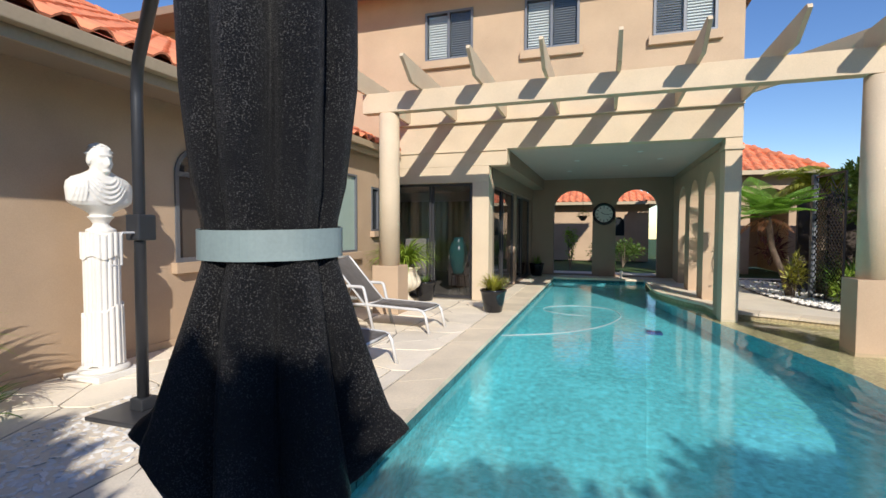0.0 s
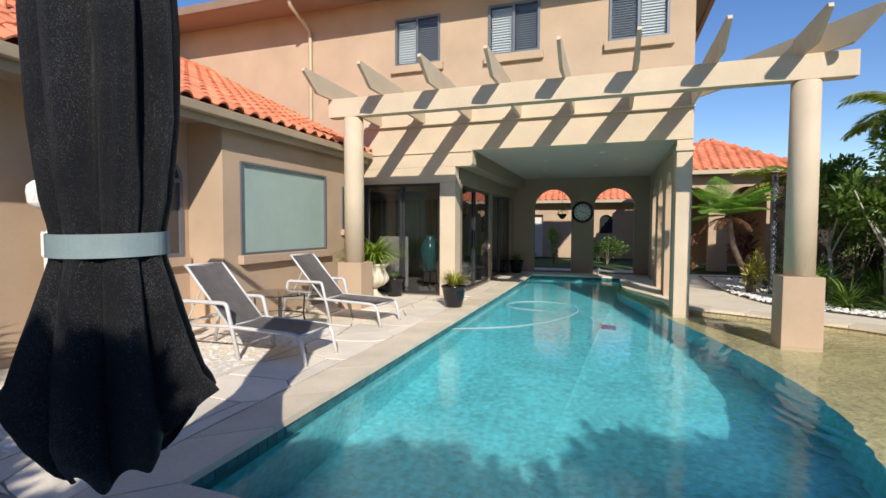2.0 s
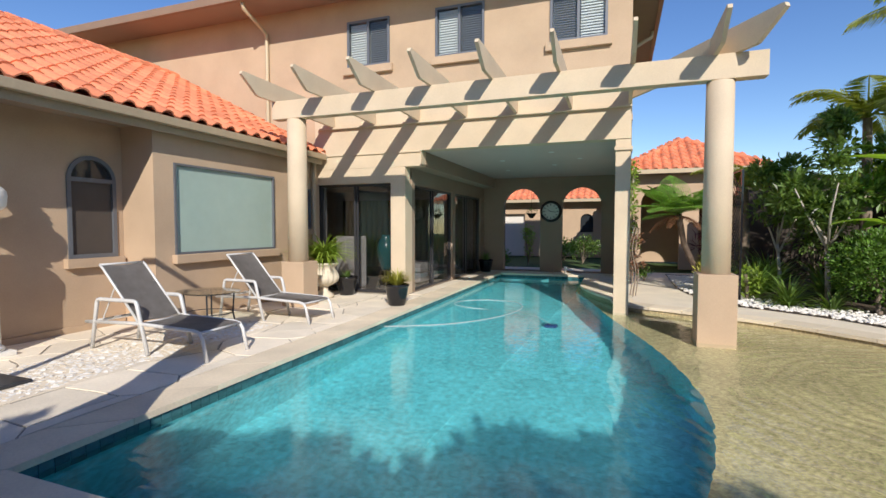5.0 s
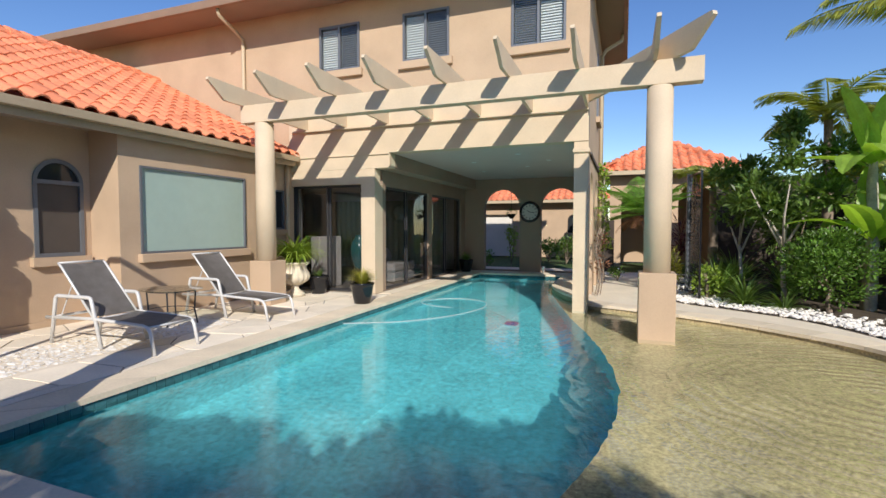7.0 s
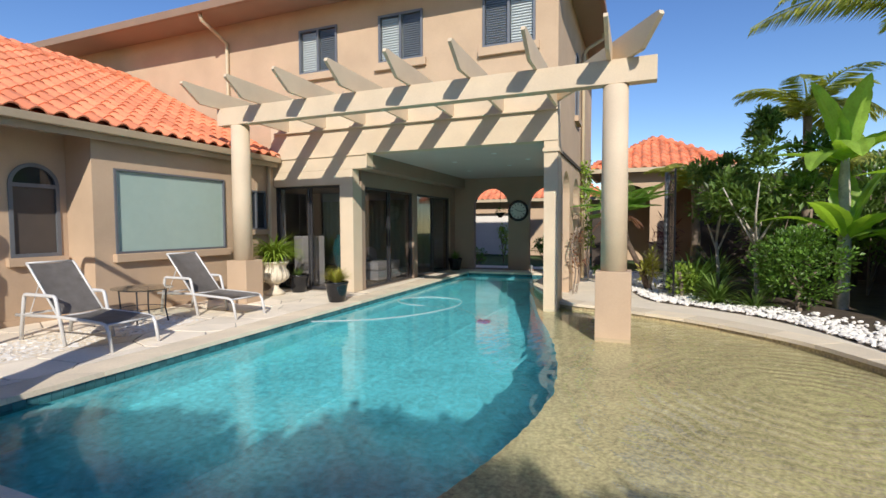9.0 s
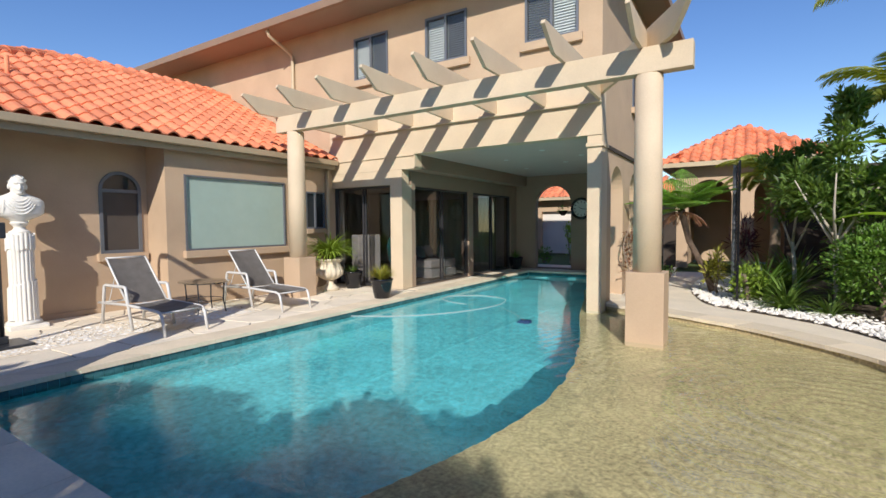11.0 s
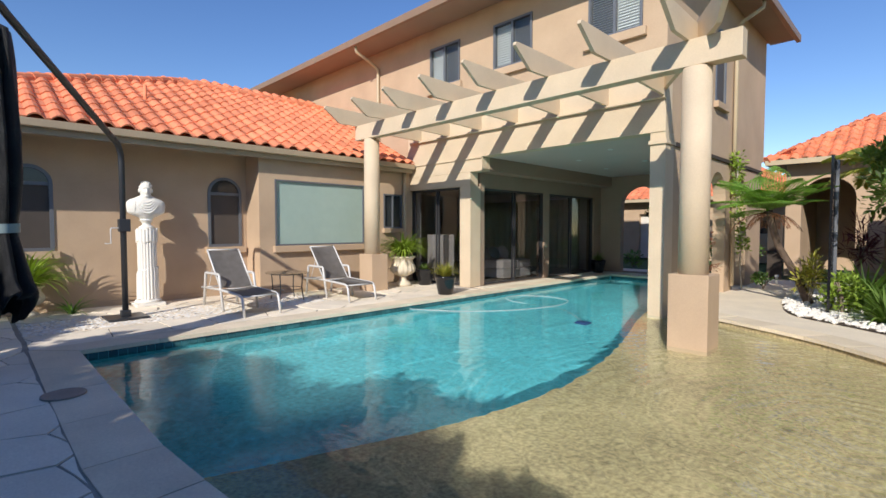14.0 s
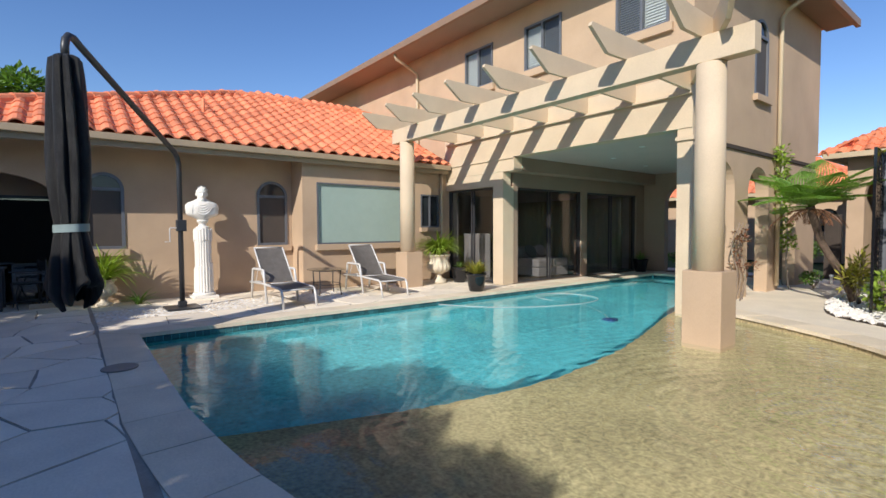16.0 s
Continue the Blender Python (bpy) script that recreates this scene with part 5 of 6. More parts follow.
pot = thing("black_pot", "glossy black glazed pot on the paving", "plant pot", (-1.83, 8.23, 0), group="black pots")
pot.scale = (1.15, 1.15, 1.15)
bm = bmesh.new()
lathe(bm, [(0.125, 0.0), (0.135, 0.01), (0.16, 0.12), (0.185, 0.27), (0.195, 0.31), (0.205, 0.315), (0.205, 0.345), (0.19, 0.35), (0.175, 0.33), (0.17, 0.30)], 48)
part("pot", bm, BLACKGLAZE, pot, smooth=True)
bm = bmesh.new()
lathe(bm, [(0.172, 0.295), (0.17, 0.31), (0.02, 0.315)], 24)
part("soil", bm, SOIL, pot)
strappy("grassy_plant", (-1.83, 8.23, 0.355), "yellow-green grassy plant in the black pot", YELLOWLEAF, 260, 0.37, 0.026, 34, (0.0, 0.9), 1.0)
p2 = copy_thing(pot, pose(-3.45, 9.12, 0))
p3 = copy_thing(pot, pose(-1.98, 15.3, 0))
strappy("grassy_plant", (-1.98, 15.3, 0.355), "dark leafy plant in a black pot in the pavilion corner", DARKLEAF, 60, 0.35, 0.03, 35, (0.0, 0.9), 1.0)
strappy("grassy_plant", (-3.45, 9.12, 0.355), "small dark plant in a black pot behind the urn", DARKLEAF, 40, 0.25, 0.025, 36, (0.0, 0.9), 1.0)

# ---- pavilion fittings ----
clock = thing("wall_clock", "large round black-rimmed clock with a pale face", "clock", (0.02, 15.86, 1.96))
bm = bmesh.new()
m = Matrix.Rotation(radians(90), 4, "X")
lathe(bm, [(0.335, 0.0), (0.345, 0.03), (0.33, 0.055), (0.265, 0.055), (0.26, 0.03)], 56)
bmesh.ops.transform(bm, matrix=m, verts=bm.verts[:])
part("rim", bm, BLACKGLAZE, clock, smooth=True)
bm = bmesh.new()
lathe(bm, [(0.262, 0.02), (0.262, 0.034), (0.01, 0.034)], 48)
bmesh.ops.transform(bm, matrix=m, verts=bm.verts[:])
part("dial", bm, CLOCKFACE, clock)
me = shared("hour_bar", boxes((-0.012, 0.012, -0.039, -0.036, 0.18, 0.245)), DARKFRAME)
row_of("hour_bar", me, clock, [pose(0, 0, 0, 0, 30 * k, 0) for k in range(12)])
for ang, ln in ((-60, 0.11), (100, 0.17)):
    ob = part("pointer", boxes((-0.008, 0.008, -0.044, -0.041, -0.03, ln)), DARKFRAME, clock)
    ob.matrix_basis = pose(0, 0, 0, 0, ang, 0)
for x, y in ((0.7, 10.6), (-0.6, 11.6), (0.5, 12.8), (1.2, 11.8), (-0.9, 13.6)):
    bm = bmesh.new()
    lathe(bm, [(0.03, 3.062), (0.055, 3.058), (0.065, 3.066), (0.065, 3.072)], 24, (x, y, 0))
    tagged(finish("downlight", bm, WHITE, True), "small white recessed downlight in the pavilion ceiling", "downlight", "pavilion downlights")

# pool hose and cleaner
hose_pts = smooth_curve([(-1.40, 6.85, 0), (-0.95, 7.08, 0), (-0.49, 7.40, 0), (-0.04, 7.98, 0), (0.24, 8.65, 0), (0.33, 9.3, 0), (0.12, 9.93, 0), (-0.50, 10.12, 0), (-1.02, 9.8, 0), (-1.06, 9.35, 0), (-0.70, 9.05, 0), (-0.2, 9.0, -0.02), (0.35, 9.1, -0.12), (0.62, 9.15, -0.5), (0.82, 9.15, -0.9), (0.9, 9.15, -1.1)], 6)
bm = bmesh.new()
tube(bm, [(p.x, p.y, p.z + WATERLINE + 0.009) for p in hose_pts], 0.0085, 8)
cl = thing("pool_cleaner", "pool cleaner on the floor with a white floating hose", "pool cleaner")
part("hose", bm, HOSE, cl, "white ribbed hose floating in a loop", True)
part("cleaner_body", boxes((0.78, 1.03, 9.05, 9.27, -1.42, -1.24), bev=0.05), mat("blue_plastic", (0.03, 0.06, 0.2), 0.4), cl)

# interior behind the glass
cab = thing("cabinet", "pale grey upright cabinet behind the glass corner", "cabinet", (-3.97, 10.2, 0.016), 72)
part("body", boxes((-0.33, 0.33, -0.17, 0.17, 0, 1.23), bev=0.025), CUSHION, cab)
part("door", boxes((-0.31, -0.002, -0.185, -0.172, 0.05, 1.2)), CUSHION, cab)
part("door", boxes((0.002, 0.31, -0.185, -0.172, 0.05, 1.2)), CUSHION, cab)
bm = bmesh.new()
lathe(bm, [(0.11, 0.0), (0.13, 0.05), (0.2, 0.3), (0.215, 0.5), (0.17, 0.68), (0.10, 0.76), (0.115, 0.82), (0.09, 0.82)], 40)
vase = finish("teal_vase", bm, TEAL, True)
vase.matrix_basis = pose(-3.09, 10.3, 0.46)
tagged(vase, "tall teal ceramic vase on a dark stand", "vase")
st = thing("plant_stand", "dark metal stand under the teal vase", "stand", (-3.09, 10.3, 0.016))
bm = bmesh.new()
lathe(bm, [(0.16, 0.42), (0.16, 0.443), (0.02, 0.443)], 24)
part("top", bm, DARKFRAME, st)
for k in range(4):
    a = k * math.pi / 2 + .4
    bm = bmesh.new()
    tube(bm, [(0.14 * math.cos(a), 0.14 * math.sin(a), 0.42), (0.17 * math.cos(a), 0.17 * math.sin(a), 0.0)], 0.01, 6)
    part("leg", bm, DARKFRAME, st)
sofa = thing("sofa", "light upholstered two-tier sofa just inside the sliding doors", "sofa", (-3.0, 11.82, 0.016))
part("base", boxes((-0.42, 0.42, -0.64, 0.64, 0.05, 0.29), bev=0.035), CUSHION, sofa)
part("seat_cushion", boxes((-0.42, 0.42, -0.64, -0.005, 0.295, 0.53), bev=0.06), CUSHION, sofa)
part("seat_cushion", boxes((-0.42, 0.42, 0.005, 0.64, 0.295, 0.53), bev=0.06), CUSHION, sofa)
part("backrest", boxes((-0.62, -0.43, -0.64, 0.64, 0.05, 0.84), bev=0.06), CUSHION, sofa)
for y, tilt, material, text in ((11.62, -28, STRAP, "grey-blue scatter cushion leaning on the sofa"), (12.05, -24, CUSHION, "pale scatter cushion leaning on the sofa")):
    bm = bmesh.new()
    blob(bm, (0, 0, 0), (0.07, 0.21, 0.20))
    cu = finish("scatter_cushion", bm, material, True)
    cu.matrix_basis = pose(-3.25, y, 0.73, 0, tilt, 0)
    tagged(cu, text, "cushion", "scatter cushions")

# ---- garden ----


def limbs(bm, rng, base, top, r, forks, spread, length):
    """A trunk with forking limbs; returns the limb ends."""
    b, t = Vector(base), Vector(top)
    mid = b.lerp(t, 0.5) + Vector((rng.uniform(-.06, .06), rng.uniform(-.06, .06), 0))
    tube(bm, [b, b.lerp(mid, .5), mid, t], [r, r * .88, r * .78, r * .62], 9)
    ends = []
    for k in range(forks):
        h = 6.283 * k / forks + rng.uniform(-.5, .5)
        d = Vector((math.cos(h) * spread, math.sin(h) * spread, 1)).normalized() * length * rng.uniform(.7, 1.2)
        s = t.lerp(mid, rng.uniform(0, .5))
        e = s + d
        tube(bm, [s, s.lerp(e, .5) + Vector((rng.uniform(-.05, .05), rng.uniform(-.05, .05), .06)), e], [r * .5, r * .36, r * .16], 7)
        ends.append(e)
    return ends


def tree(name, label, base, top, r, forks, spread, length, bark, leaf_material, clumps, count, size, seed, category="tree"):
    rng = random.Random(seed)
    th = thing(name, label, category)
    bm = bmesh.new()
    ends = limbs(bm, rng, base, top, r, forks, spread, length)
    part("trunk", bm, bark, th, smooth=True)
    bm = bmesh.new()
    for c, rad in clumps:
        for _ in range(5):
            o = Vector((rng.uniform(-1, 1) * rad[0], rng.uniform(-1, 1) * rad[1], rng.uniform(-1, 1) * rad[2])) * 0.55
            cloud(bm, rng, Vector(c) + o, [q * 0.55 for q in rad], count // 5, *size, 0.3)
    part("crown", bm, leaf_material, th)
    return th


tree("magnolia", "dark glossy-leaved magnolia with pale forked trunk", (5.78, 10.9, 0), (5.72, 10.9, 1.25), 0.055, 5, 0.55, 1.25, PALEBARK, DARKLEAF,
     [((5.75, 11.0, 2.75), (0.55, 0.55, 0.75)), ((5.25, 11.0, 2.1), (0.5, 0.5, 0.5)), ((6.25, 10.9, 2.05), (0.6, 0.5, 0.5)), ((5.8, 11.0, 3.3), (0.28, 0.28, 0.35)), ((5.75, 10.9, 1.75), (0.5, 0.45, 0.35)), ((6.7, 11.4, 2.6), (0.5, 0.5, 0.6))], 620, (0.15, 0.06), 41)
tree("magnolia", "slender dark-leaved tree with white forked stems", (5.25, 11.9, 0), (5.2, 11.9, 1.1), 0.045, 4, 0.4, 1.2, PALEBARK, DARKLEAF,
     [((5.05, 11.9, 1.95), (0.6, 0.5, 0.55)), ((5.6, 12.2, 2.5), (0.7, 0.6, 0.5)), ((4.95, 11.95, 2.55), (0.4, 0.4, 0.4))], 620, (0.13, 0.055), 42)

# clipped round bush
rng = random.Random(51)
bush = thing("round_bush", "dense bright green clipped bush beside the white stones", "bush", (6.24, 10.15, 0))
bm = bmesh.new()
limbs(bm, rng, (0, 0, 0), (0, 0, 0.4), 0.05, 6, 0.9, 0.6)
part("stems", bm, BARK, bush)
bm = bmesh.new()
for _ in range(26):
    v = Vector((rng.gauss(0, 1), rng.gauss(0, 1), rng.gauss(0, 1))).normalized()
    cloud(bm, rng, (v.x * 0.50, v.y * 0.48, 0.78 + v.z * 0.42), (0.36, 0.36, 0.32), 190, 0.075, 0.042, 0.5)
part("foliage", bm, LEAF, bush)

# banana plant
ban = thing("banana_plant", "banana plant with broad torn bright green leaves", "banana plant", (7.0, 10.75, 0))
bm = bmesh.new()
tube(bm, [(0, 0, 0), (0.03, 0, 1.2), (0.0, 0.02, 2.3), (0, 0, 2.7)], [0.12, 0.10, 0.08, 0.05], 12)
part("stem", bm, PALEBARK, ban, smooth=True)


def banana_leaf(heading, lean, length, width, droop, seed):
    rng = random.Random(seed)
    bm = bmesh.new()
    p, a = Vector((0, 0, 2.5)), lean
    side = Vector((-math.sin(heading), math.cos(heading), 0))
    last = None
    n = 22
    for i in range(n + 1):
        t = i / n
        w = width * max(0.02, math.sin(math.pi * min(1, max(0, (t - 0.12) / 0.88)) ** 0.75) ** 0.6) * (rng.uniform(.82, 1.0) if 2 < i < n else 1)
        d = Vector((math.cos(heading) * math.sin(a), math.sin(heading) * math.sin(a), math.cos(a)))
        up = d.cross(side)
        row = [bm.verts.new(p + side * w * k / 2 + up * (abs(k) * w * 0.18 - k * k * w * 0.10)) for k in (-1, -.5, 0, .5, 1)]
        if last:
            for k in range(4):
                bm.faces.new((last[k], last[k + 1], row[k + 1], row[k]))
        last = row
        p += d * length / n
        a += droop / n
    return bm


for k, (h, ln, L, W, dr) in enumerate(((180, 1.15, 1.2, 0.50, 0.5), (228, 0.8, 1.25, 0.56, 1.9), (262, 0.6, 1.4, 0.56, 2.0), (130, 0.7, 1.5, 0.50, 1.2), (305, 0.7, 1.5, 0.56, 1.4), (20, 0.7, 1.5, 0.56, 1.3), (70, 0.6, 1.5, 0.50, 1.0), (205, 0.2, 1.6, 0.50, 0.5), (285, 0.12, 1.55, 0.50, 0.5))):
    part("leaf", banana_leaf(radians(h), ln, L, W, dr, 60 + k), BANANA, ban)
ban2 = copy_thing(ban, pose(8.1, 9.6, -0.7, 0, 0, 40))
ban3 = copy_thing(ban, pose(7.0, 10.6, -1.35, 0, 0, 160))

# palms


def palm(at, height, label, fronds, length, seed, leaflet=0.5, droop=1.9):
    rng = random.Random(seed)
    th = thing("palm_tree", label, "palm", at)
    bm = bmesh.new()
    tube(bm, [(0, 0, 0), (0.05, 0.02, height * .5), (0, 0, height)], [0.12, 0.10, 0.08], 12)
    part("trunk", bm, BARK, th, smooth=True)
    for k in range(fronds):
        bm = bmesh.new()
        frond(bm, rng, (0, 0, height), 6.283 * k / fronds + rng.uniform(-.2, .2), rng.uniform(.25, 1.0), length * rng.uniform(.85, 1.1), droop * rng.uniform(.8, 1.1), leaflet, 60, 0.045, 12, 0.40)
        part("frond", bm, PALM, th)
    return th


palm((6.95, 12.7, 0), 3.75, "feathery green palm rising behind the garden trees", 13, 1.6, 71)
pool_palm = palm((7.75, 9.0, 0), 4.45, "palm with long arching fronds beside the pool", 12, 2.75, 72, 0.55, 1.75)
palm((8.4, 14.6, 0), 2.6, "dark low palm at the back of the garden", 12, 1.7, 73)
palm((4.95, 13.7, 0), 2.45, "dark fan of palm fronds by the black screen", 14, 1.25, 74, 0.42)

long_frond = bmesh.new()
frond(long_frond, random.Random(77), (-0.1, 0, 4.40), radians(182), 1.02, 2.6, 1.15, 0.5, 80, 0.045, 14, 0.9)
part("frond", long_frond, PALM, pool_palm, "long arching frond with hanging leaflets")

# tree fern with a leaning trunk
rng = random.Random(81)
tf = thing("tree_fern", "tree fern with a leaning brown trunk and bright green fronds", "tree fern")
bm = bmesh.new()
tube(bm, [(3.90, 12.2, 0), (3.72, 12.1, 0.5), (3.44, 11.9, 1.1), (3.30, 11.75, 1.75)], [0.085, 0.062, 0.058, 0.07], 12)
part("trunk", bm, FERNBARK, tf, smooth=True)
for k in range(20):
    bm = bmesh.new()
    h = 6.283 * k / 20 + rng.uniform(-.2, .2)
    p, a, L, seg = Vector((3.30, 11.75, 1.72 + 0.02 * (k % 7))), rng.uniform(.45, 1.4), rng.uniform(.85, 1.4), 9
    side = Vector((-math.sin(h), math.cos(h), 0))
    pts = []
    for i in range(seg + 1):
        d = Vector((math.cos(h) * math.sin(a), math.sin(h) * math.sin(a), math.cos(a)))
        pts.append((p.copy(), d))
        p = p + d * L / seg
        a += 0.075
    tube(bm, [q for q, _ in pts], 0.010, 5)
    for j in range(30):
        t = .12 + .87 * j / 30
        i = min(seg - 1, int(t * seg))
        q, d = pts[i][0].lerp(pts[i + 1][0], t * seg - i), pts[i][1]
        w = 0.36 * math.sin(math.pi * min(1, .2 + .8 * t))
        for s in (-1, 1):
            way = (side * s + d * .5 + Vector((0, 0, -.12))).normalized()
            for m2 in range(7):
                c = q + way * w * (m2 + .5) / 7
                sz = 0.06 * (1 - .08 * m2)
                leaf(bm, c, (d + way * .3), Vector((rng.uniform(-.5, .5), rng.uniform(-.5, .5), 1)), sz, 0.026)
                leaf(bm, c, (way * .5 - d), Vector((rng.uniform(-.5, .5), rng.uniform(-.5, .5), 1)), sz * .8, 0.026)
    part("frond", bm, FERN, tf)
bm = bmesh.new()
for k in range(8):
    h = rng.uniform(0, 6.283)
    frond(bm, rng, (3.3, 11.75, 1.70), h, 1.6, rng.uniform(.5, .8), 1.2, 0.16, 14, 0.02, 6, 0.6)
part("dry_fronds", bm, DEADLEAF, tf, "hanging reddish-brown dead fronds")

# climbing vine by the side wall
rng = random.Random(91)
vine = thing("climbing_vine", "light green climbing vine on the corner of the side wall", "vine")
bm = bmesh.new()
stem = smooth_curve([(2.42, 13.75, 0), (2.40, 13.6, 0.6), (2.45, 13.5, 1.2), (2.38, 13.35, 1.9), (2.4, 13.25, 2.5), (2.42, 13.2, 3.0)], 5)
tube(bm, stem, 0.018, 6)
part("stem", bm, PALEBARK, vine)
bm = bmesh.new()
for p in stem[8:]:
    cloud(bm, rng, p, (0.17, 0.2, 0.16), 34, 0.085, 0.06, 0.3)
part("leaves", bm, LIME, vine)
bm = bmesh.new()
for k in range(4):
    x = 2.36 + rng.uniform(-.04, .08)
    y = 10.9 + 0.12 * k + rng.uniform(-.05, .05)
    tube(bm, smooth_curve([(x, y, 0), (x + .05, y + .08, .5), (x - .03, y - .03, 1.0), (x + .06, y + .1, 1.45)], 4), 0.012, 6)
sh = thing("thin_shrub", "thin-stemmed reddish shrub against the arcade", "shrub")
part("stem", bm, BARK, sh)
bm = bmesh.new()
for k in range(7):
    cloud(bm, rng, (2.42 + rng.uniform(-.1, .12), 11.1 + rng.uniform(-.3, .3), rng.uniform(.6, 1.5)), (.16, .18, .18), 24, .07, .04, .2)
part("leaves", bm, DEADLEAF, sh)

# strappy clumps and low shrubs in the bed
strappy("agapanthus", (5.05, 10.55, 0.0), "clump of dark green strappy leaves among white stones", DARKLEAF, 110, 0.75, 0.05, 101, (0.1, 1.2), 1.2)
strappy("agapanthus", (4.75, 11.6, 0.0), "tall clump of green strappy leaves by the black screen", LEAF, 120, 1.0, 0.055, 102, (0.05, 0.8), 1.1)
strappy("agapanthus", (5.6, 10.2, 0.0), "low clump of dark strap leaves beside the bush", DARKLEAF, 60, 0.5, 0.045, 103, (0.2, 1.2), 1.0)
strappy("agapanthus", (5.3, 12.7, 0.0), "broad dark green strappy clump under the trees", DARKLEAF, 120, 1.15, 0.07, 104, (0.05, 0.8), 1.1)
strappy("agapanthus", (6.1, 12.0, 0.0), "dark strappy clump in the shade", DARKLEAF, 90, 1.0, 0.06, 105, (0.05, 0.9), 1.1)


def shrub(name, label, at, radii, n, size, material, seed, stems=4):
    rng = random.Random(seed)
    th = thing(name, label, "shrub", at)
    bm = bmesh.new()
    for _ in range(stems):
        h = rng.uniform(0, 6.283)
        e = Vector((math.cos(h) * radii[0] * .5, math.sin(h) * radii[1] * .5, radii[2] * 1.5))
        tube(bm, [(0, 0, 0), e * .5 + Vector((.03, 0, 0)), e], [.018, .014, .008], 6)
    part("stems", bm, BARK, th)
    bm = bmesh.new()
    for _ in range(9):
        o = Vector((rng.uniform(-.6, .6) * radii[0], rng.uniform(-.6, .6) * radii[1], radii[2] * rng.uniform(.6, 1.6)))
        cloud(bm, rng, o, [r * .5 for r in radii], n // 9, *size, 0.2)
    part("foliage", bm, material, th)
    return th


shrub("croton", "slender yellow-green croton in the white stones", (3.92, 12.1, 0), (0.24, 0.24, 0.60), 380, (0.15, 0.035), YELLOWLEAF, 111)
shrub("lime_shrub", "low lime green leafy shrub", (4.5, 11.1, 0), (0.3, 0.3, 0.36), 480, (0.10, 0.05), LIME, 112)
shrub("red_cordyline", "burgundy cordyline beside the arcaded building", (4.35, 15.2, 0.5), (0.35, 0.35, 0.6), 240, (0.28, 0.04), REDLEAF, 113)
shrub("dark_shrub", "tall dark shrub filling the back of the bed", (6.5, 13.9, 0), (1.2, 0.8, 1.5), 3200, (0.13, 0.06), DARKLEAF, 114, 8)
shrub("dark_shrub", "dark shrub against the boundary fence", (8.1, 12.8, 0), (1.1, 1.4, 1.6), 3200, (0.13, 0.06), DARKLEAF, 115, 8)
shrub("dark_shrub", "dark shrub behind the banana plant", (8.5, 10.4, 0), (0.7, 1.5, 1.5), 2800, (0.13, 0.06), DARKLEAF, 116, 8)
shrub("low_shrub", "low green plant at the foot of the side wall", (2.75, 14.2, 0), (0.3, 0.3, 0.2), 240, (0.09, 0.04), LEAF, 117)
shrub("hedge_bush", "dark clipped bush on the far lawn", (0.75, 20.0, 0), (0.9, 0.7, 0.6), 1100, (0.10, 0.06), DARKLEAF, 118, 6)
shrub("hedge_bush", "dark bush beside the far lawn", (-0.1, 21.0, 0), (0.7, 0.6, 0.5), 800, (0.10, 0.06), LEAF, 119, 6)
shrub("courtyard_climber", "bright climbing plant in the courtyard", (-1.15, 18.4, 0), (0.3, 0.25, 0.85), 420, (0.09, 0.06), LIME, 120)
shrub("low_shrub", "low green courtyard shrub on the lawn", (-2.1, 18.2, 0), (0.6, 0.4, 0.3), 420, (0.09, 0.05), LEAF, 121)
hp = thing("hanging_basket", "small hanging basket under the far archway", "basket", (-0.62, 15.98, 1.85))
bm = bmesh.new()
lathe(bm, [(0.05, -0.1), (0.13, 0.0), (0.14, 0.06), (0.12, 0.06)], 20)
part("bowl", bm, SOIL, hp)
bm = bmesh.new()
tube(bm, [(0, 0, 0.04), (0, 0, 0.82)], 0.006, 5)
part("chain", bm, DARKFRAME, hp)
bm = bmesh.new()
cloud(bm, random.Random(5), (0, 0, 0.1), (0.2, 0.2, 0.14), 90, 0.07, 0.03)
part("trailing_plant", bm, DARKLEAF, hp)

# black lattice screen with a silver post
scr = thing("lattice_screen", "tall black lattice screen on a silver post", "screen", (4.25, 12.1, 0), 94)
part("post", boxes((-0.05, 0.05, -0.05, 0.05, 0, 2.64), bev=0.006), FRAME, scr)
part("screen_frame", boxes((-1.20, -1.16, -0.02, 0.02, 0, 2.6), (-1.16, -0.05, -0.02, 0.02, 2.56, 2.6), (-1.16, -0.05, -0.02, 0.02, 0.05, 0.09)), BLACKGLAZE, scr)
me = shared("bar", boxes((-0.30, 0.30, -0.006, 0.006, -0.008, 0.008)), BLACKGLAZE)
row_of("bar", me, scr, [pose(-0.32 - 0.56 * j, 0, 0.36 + 0.12 * k, 0, s * 45, 0) @ Matrix.Diagonal((1.2, 1, 1, 1)) for j in (0, 1) for k in range(17) for s in (-1, 1)])

# garden lights: small white bollards at the path
for x, y in ((0.54, 15.4), (2.75, 15.6)):
    bm = bmesh.new()
    lathe(bm, [(0.03, 0.0), (0.03, 0.17), (0.045, 0.18), (0.045, 0.22), (0.02, 0.235)], 16, (x, y, 0))
    tagged(finish("garden_light", bm, WHITE, True), "small white garden light on the paving", "garden light", "garden lights")

# outdoor chair in the covered room
ch = thing("outdoor_table", "dark outdoor table in the covered room", "table", (-5.35, -0.35, 0))
part("tabletop", boxes((-0.36, 0.36, -0.6, 0.6, 0.70, 0.74), bev=0.008), DARKFRAME, ch)
for x in (-0.31, 0.31):
    for y in (-0.53, 0.53):
        part("leg", boxes((x - .03, x + .03, y - .03, y + .03, 0, 0.70)), DARKFRAME, ch)

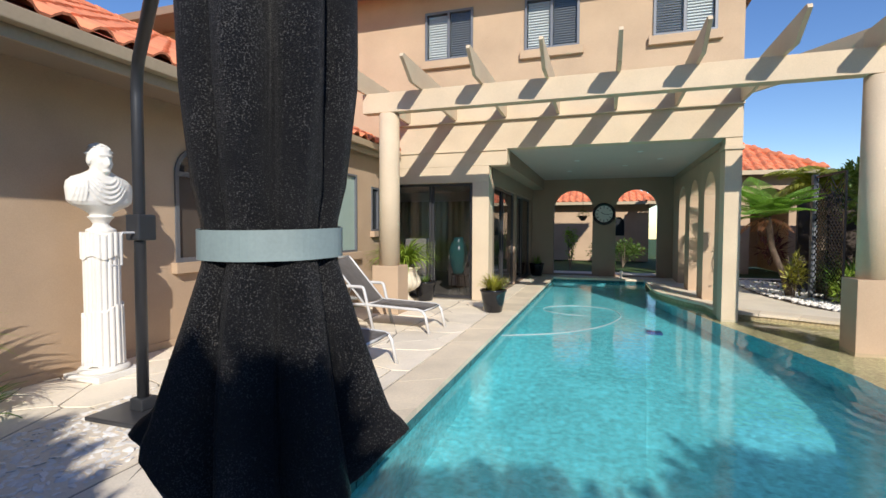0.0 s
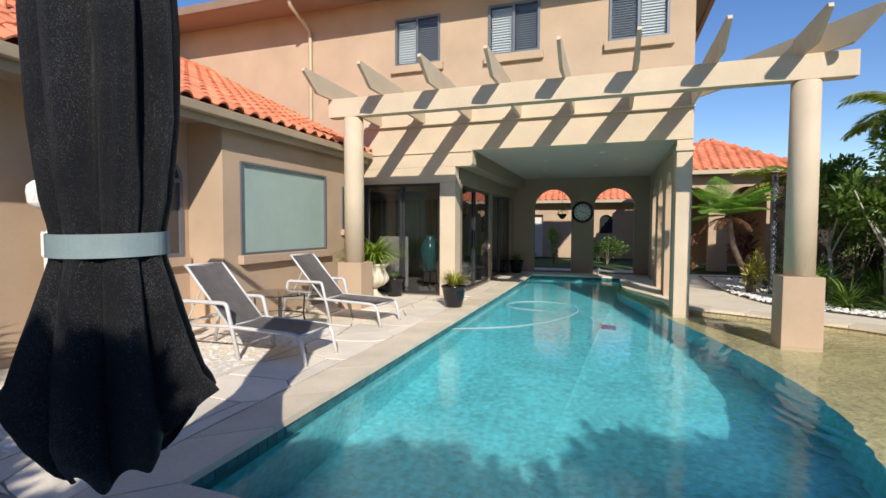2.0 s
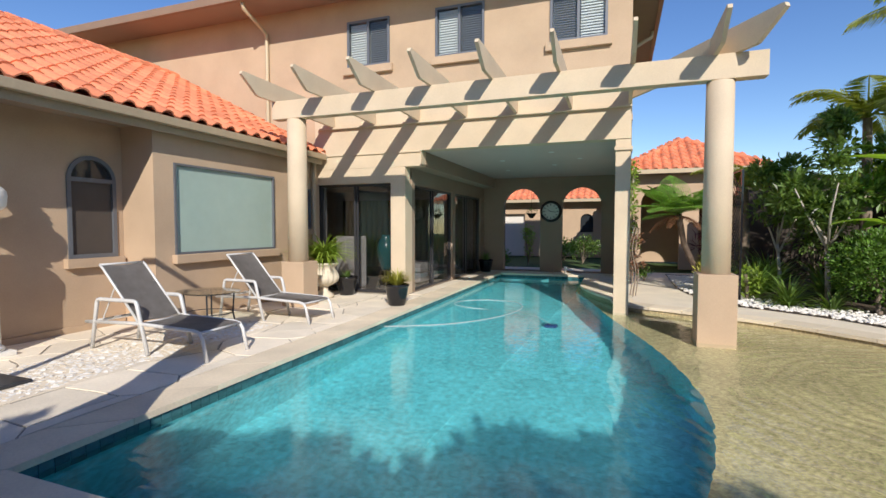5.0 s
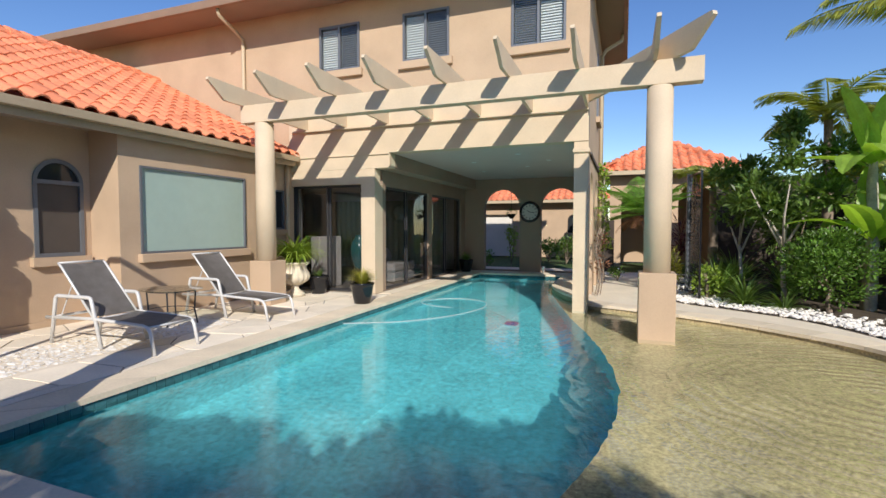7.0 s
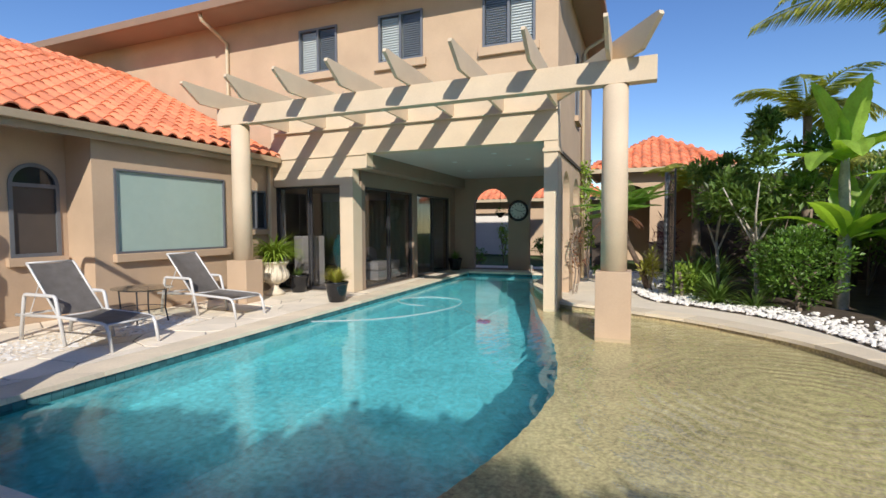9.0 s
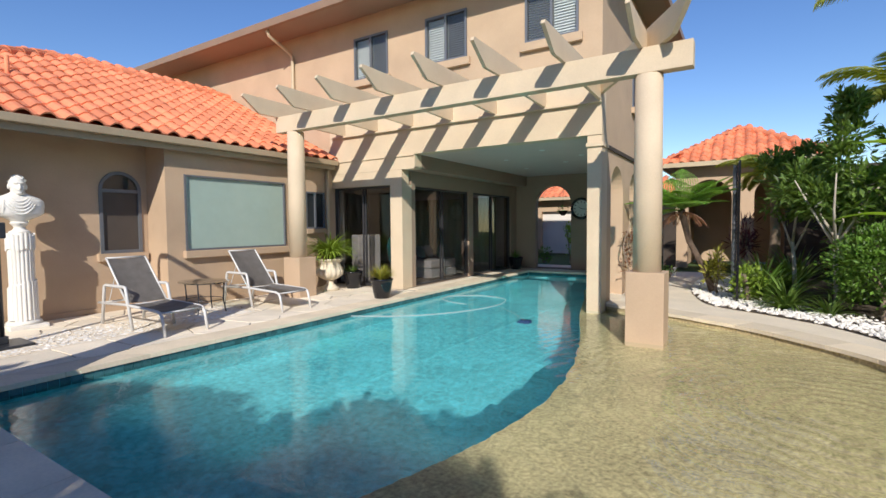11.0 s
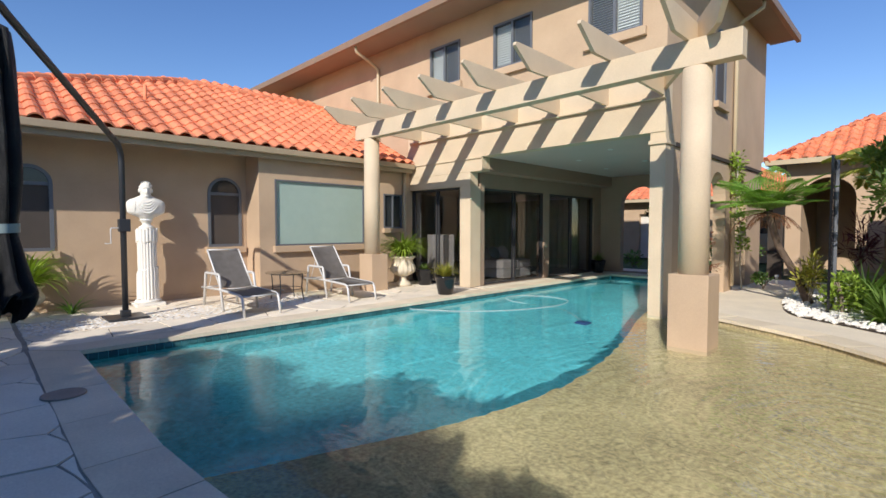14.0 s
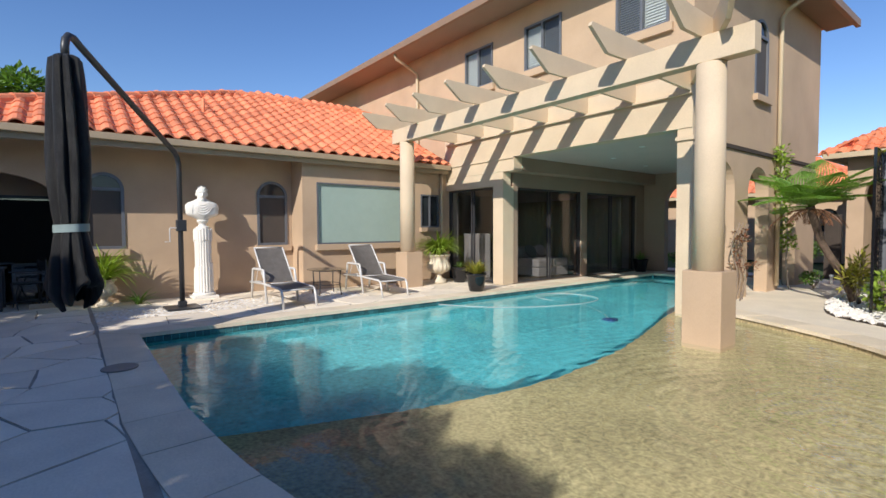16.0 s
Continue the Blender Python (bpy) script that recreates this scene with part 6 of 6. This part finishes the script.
fc = thing("folding_chair", "dark folding chair with crossed legs and canvas seat", "chair", (-5.25, 0.55, 0), 15)
part("seat", boxes((-0.22, 0.22, -0.2, 0.2, 0.44, 0.455)), CANVAS, fc)
part("backrest", boxes((-0.24, 0.24, 0.19, 0.2, 0.66, 0.84)), CANVAS, fc)
for x in (-0.24, 0.24):
    bm = bmesh.new()
    tube(bm, [(x, 0.2, 0.0), (x, 0.2, 0.86)], 0.014, 8)
    part("post", bm, DARKFRAME, fc)
    part("armrest", boxes((x - 0.025, x + 0.025, -0.22, 0.22, 0.63, 0.655), bev=0.006), DARKFRAME, fc)
for y in (-0.19, 0.17):
    for s in (-1, 1):
        bm = bmesh.new()
        tube(bm, [(-0.23 * s, y + 0.01 * s, 0.012), (0.22 * s, y + 0.01 * s, 0.44)], 0.012, 8)
        part("leg", bm, DARKFRAME, fc)

# trees behind the wing and behind the terrace
tree("garden_tree", "leafy tree beyond the wing roof", (-20, 0.4, 0), (-20, 0.4, 4.8), 0.25, 6, 0.6, 2.2, BARK, LEAF,
     [((-20, -0.9, 6.9), (1.5, 1.7, 1.3)), ((-20.3, 1.3, 6.3), (1.4, 1.6, 1.0))], 1900, (0.30, 0.16), 131)
tree("garden_tree", "tall open-crowned tree beyond the side fence", (12.0, -1.6, 0), (12.0, -1.6, 2.6), 0.14, 6, 0.7, 2.0, PALEBARK, LEAF,
     [((12, -1.0, 4.2), (1.2, 1.4, 1.2)), ((12.2, -2.8, 3.6), (1.1, 1.2, 1.1))], 1100, (0.22, 0.12), 132)
for k, (x, y, h) in enumerate(((-2.8, -3.9, 3.6), (-1.2, -3.8, 4.0), (0.2, -3.9, 3.5), (1.6, -3.9, 4.1), (3.5, -4.0, 3.8), (5.1, -3.9, 4.1), (6.7, -4.0, 4.55), (8.1, -3.8, 4.4)), -1):
    tree("terrace_tree", "leafy tree shading the terrace from behind", (x, y, 0), (x, y, 2.0), 0.08, 5, 0.6, 1.2, BARK, LEAF,
         [((x, y, h - 1.0), (1.3, 0.9, 1.0)), ((x + 0.1, y - 0.1, h - 2.0), (1.3, 0.8, 0.9)), ((x, y, 1.5), (1.2, 0.7, 1.0))], 3000, (0.21, 0.13), 140 + k)
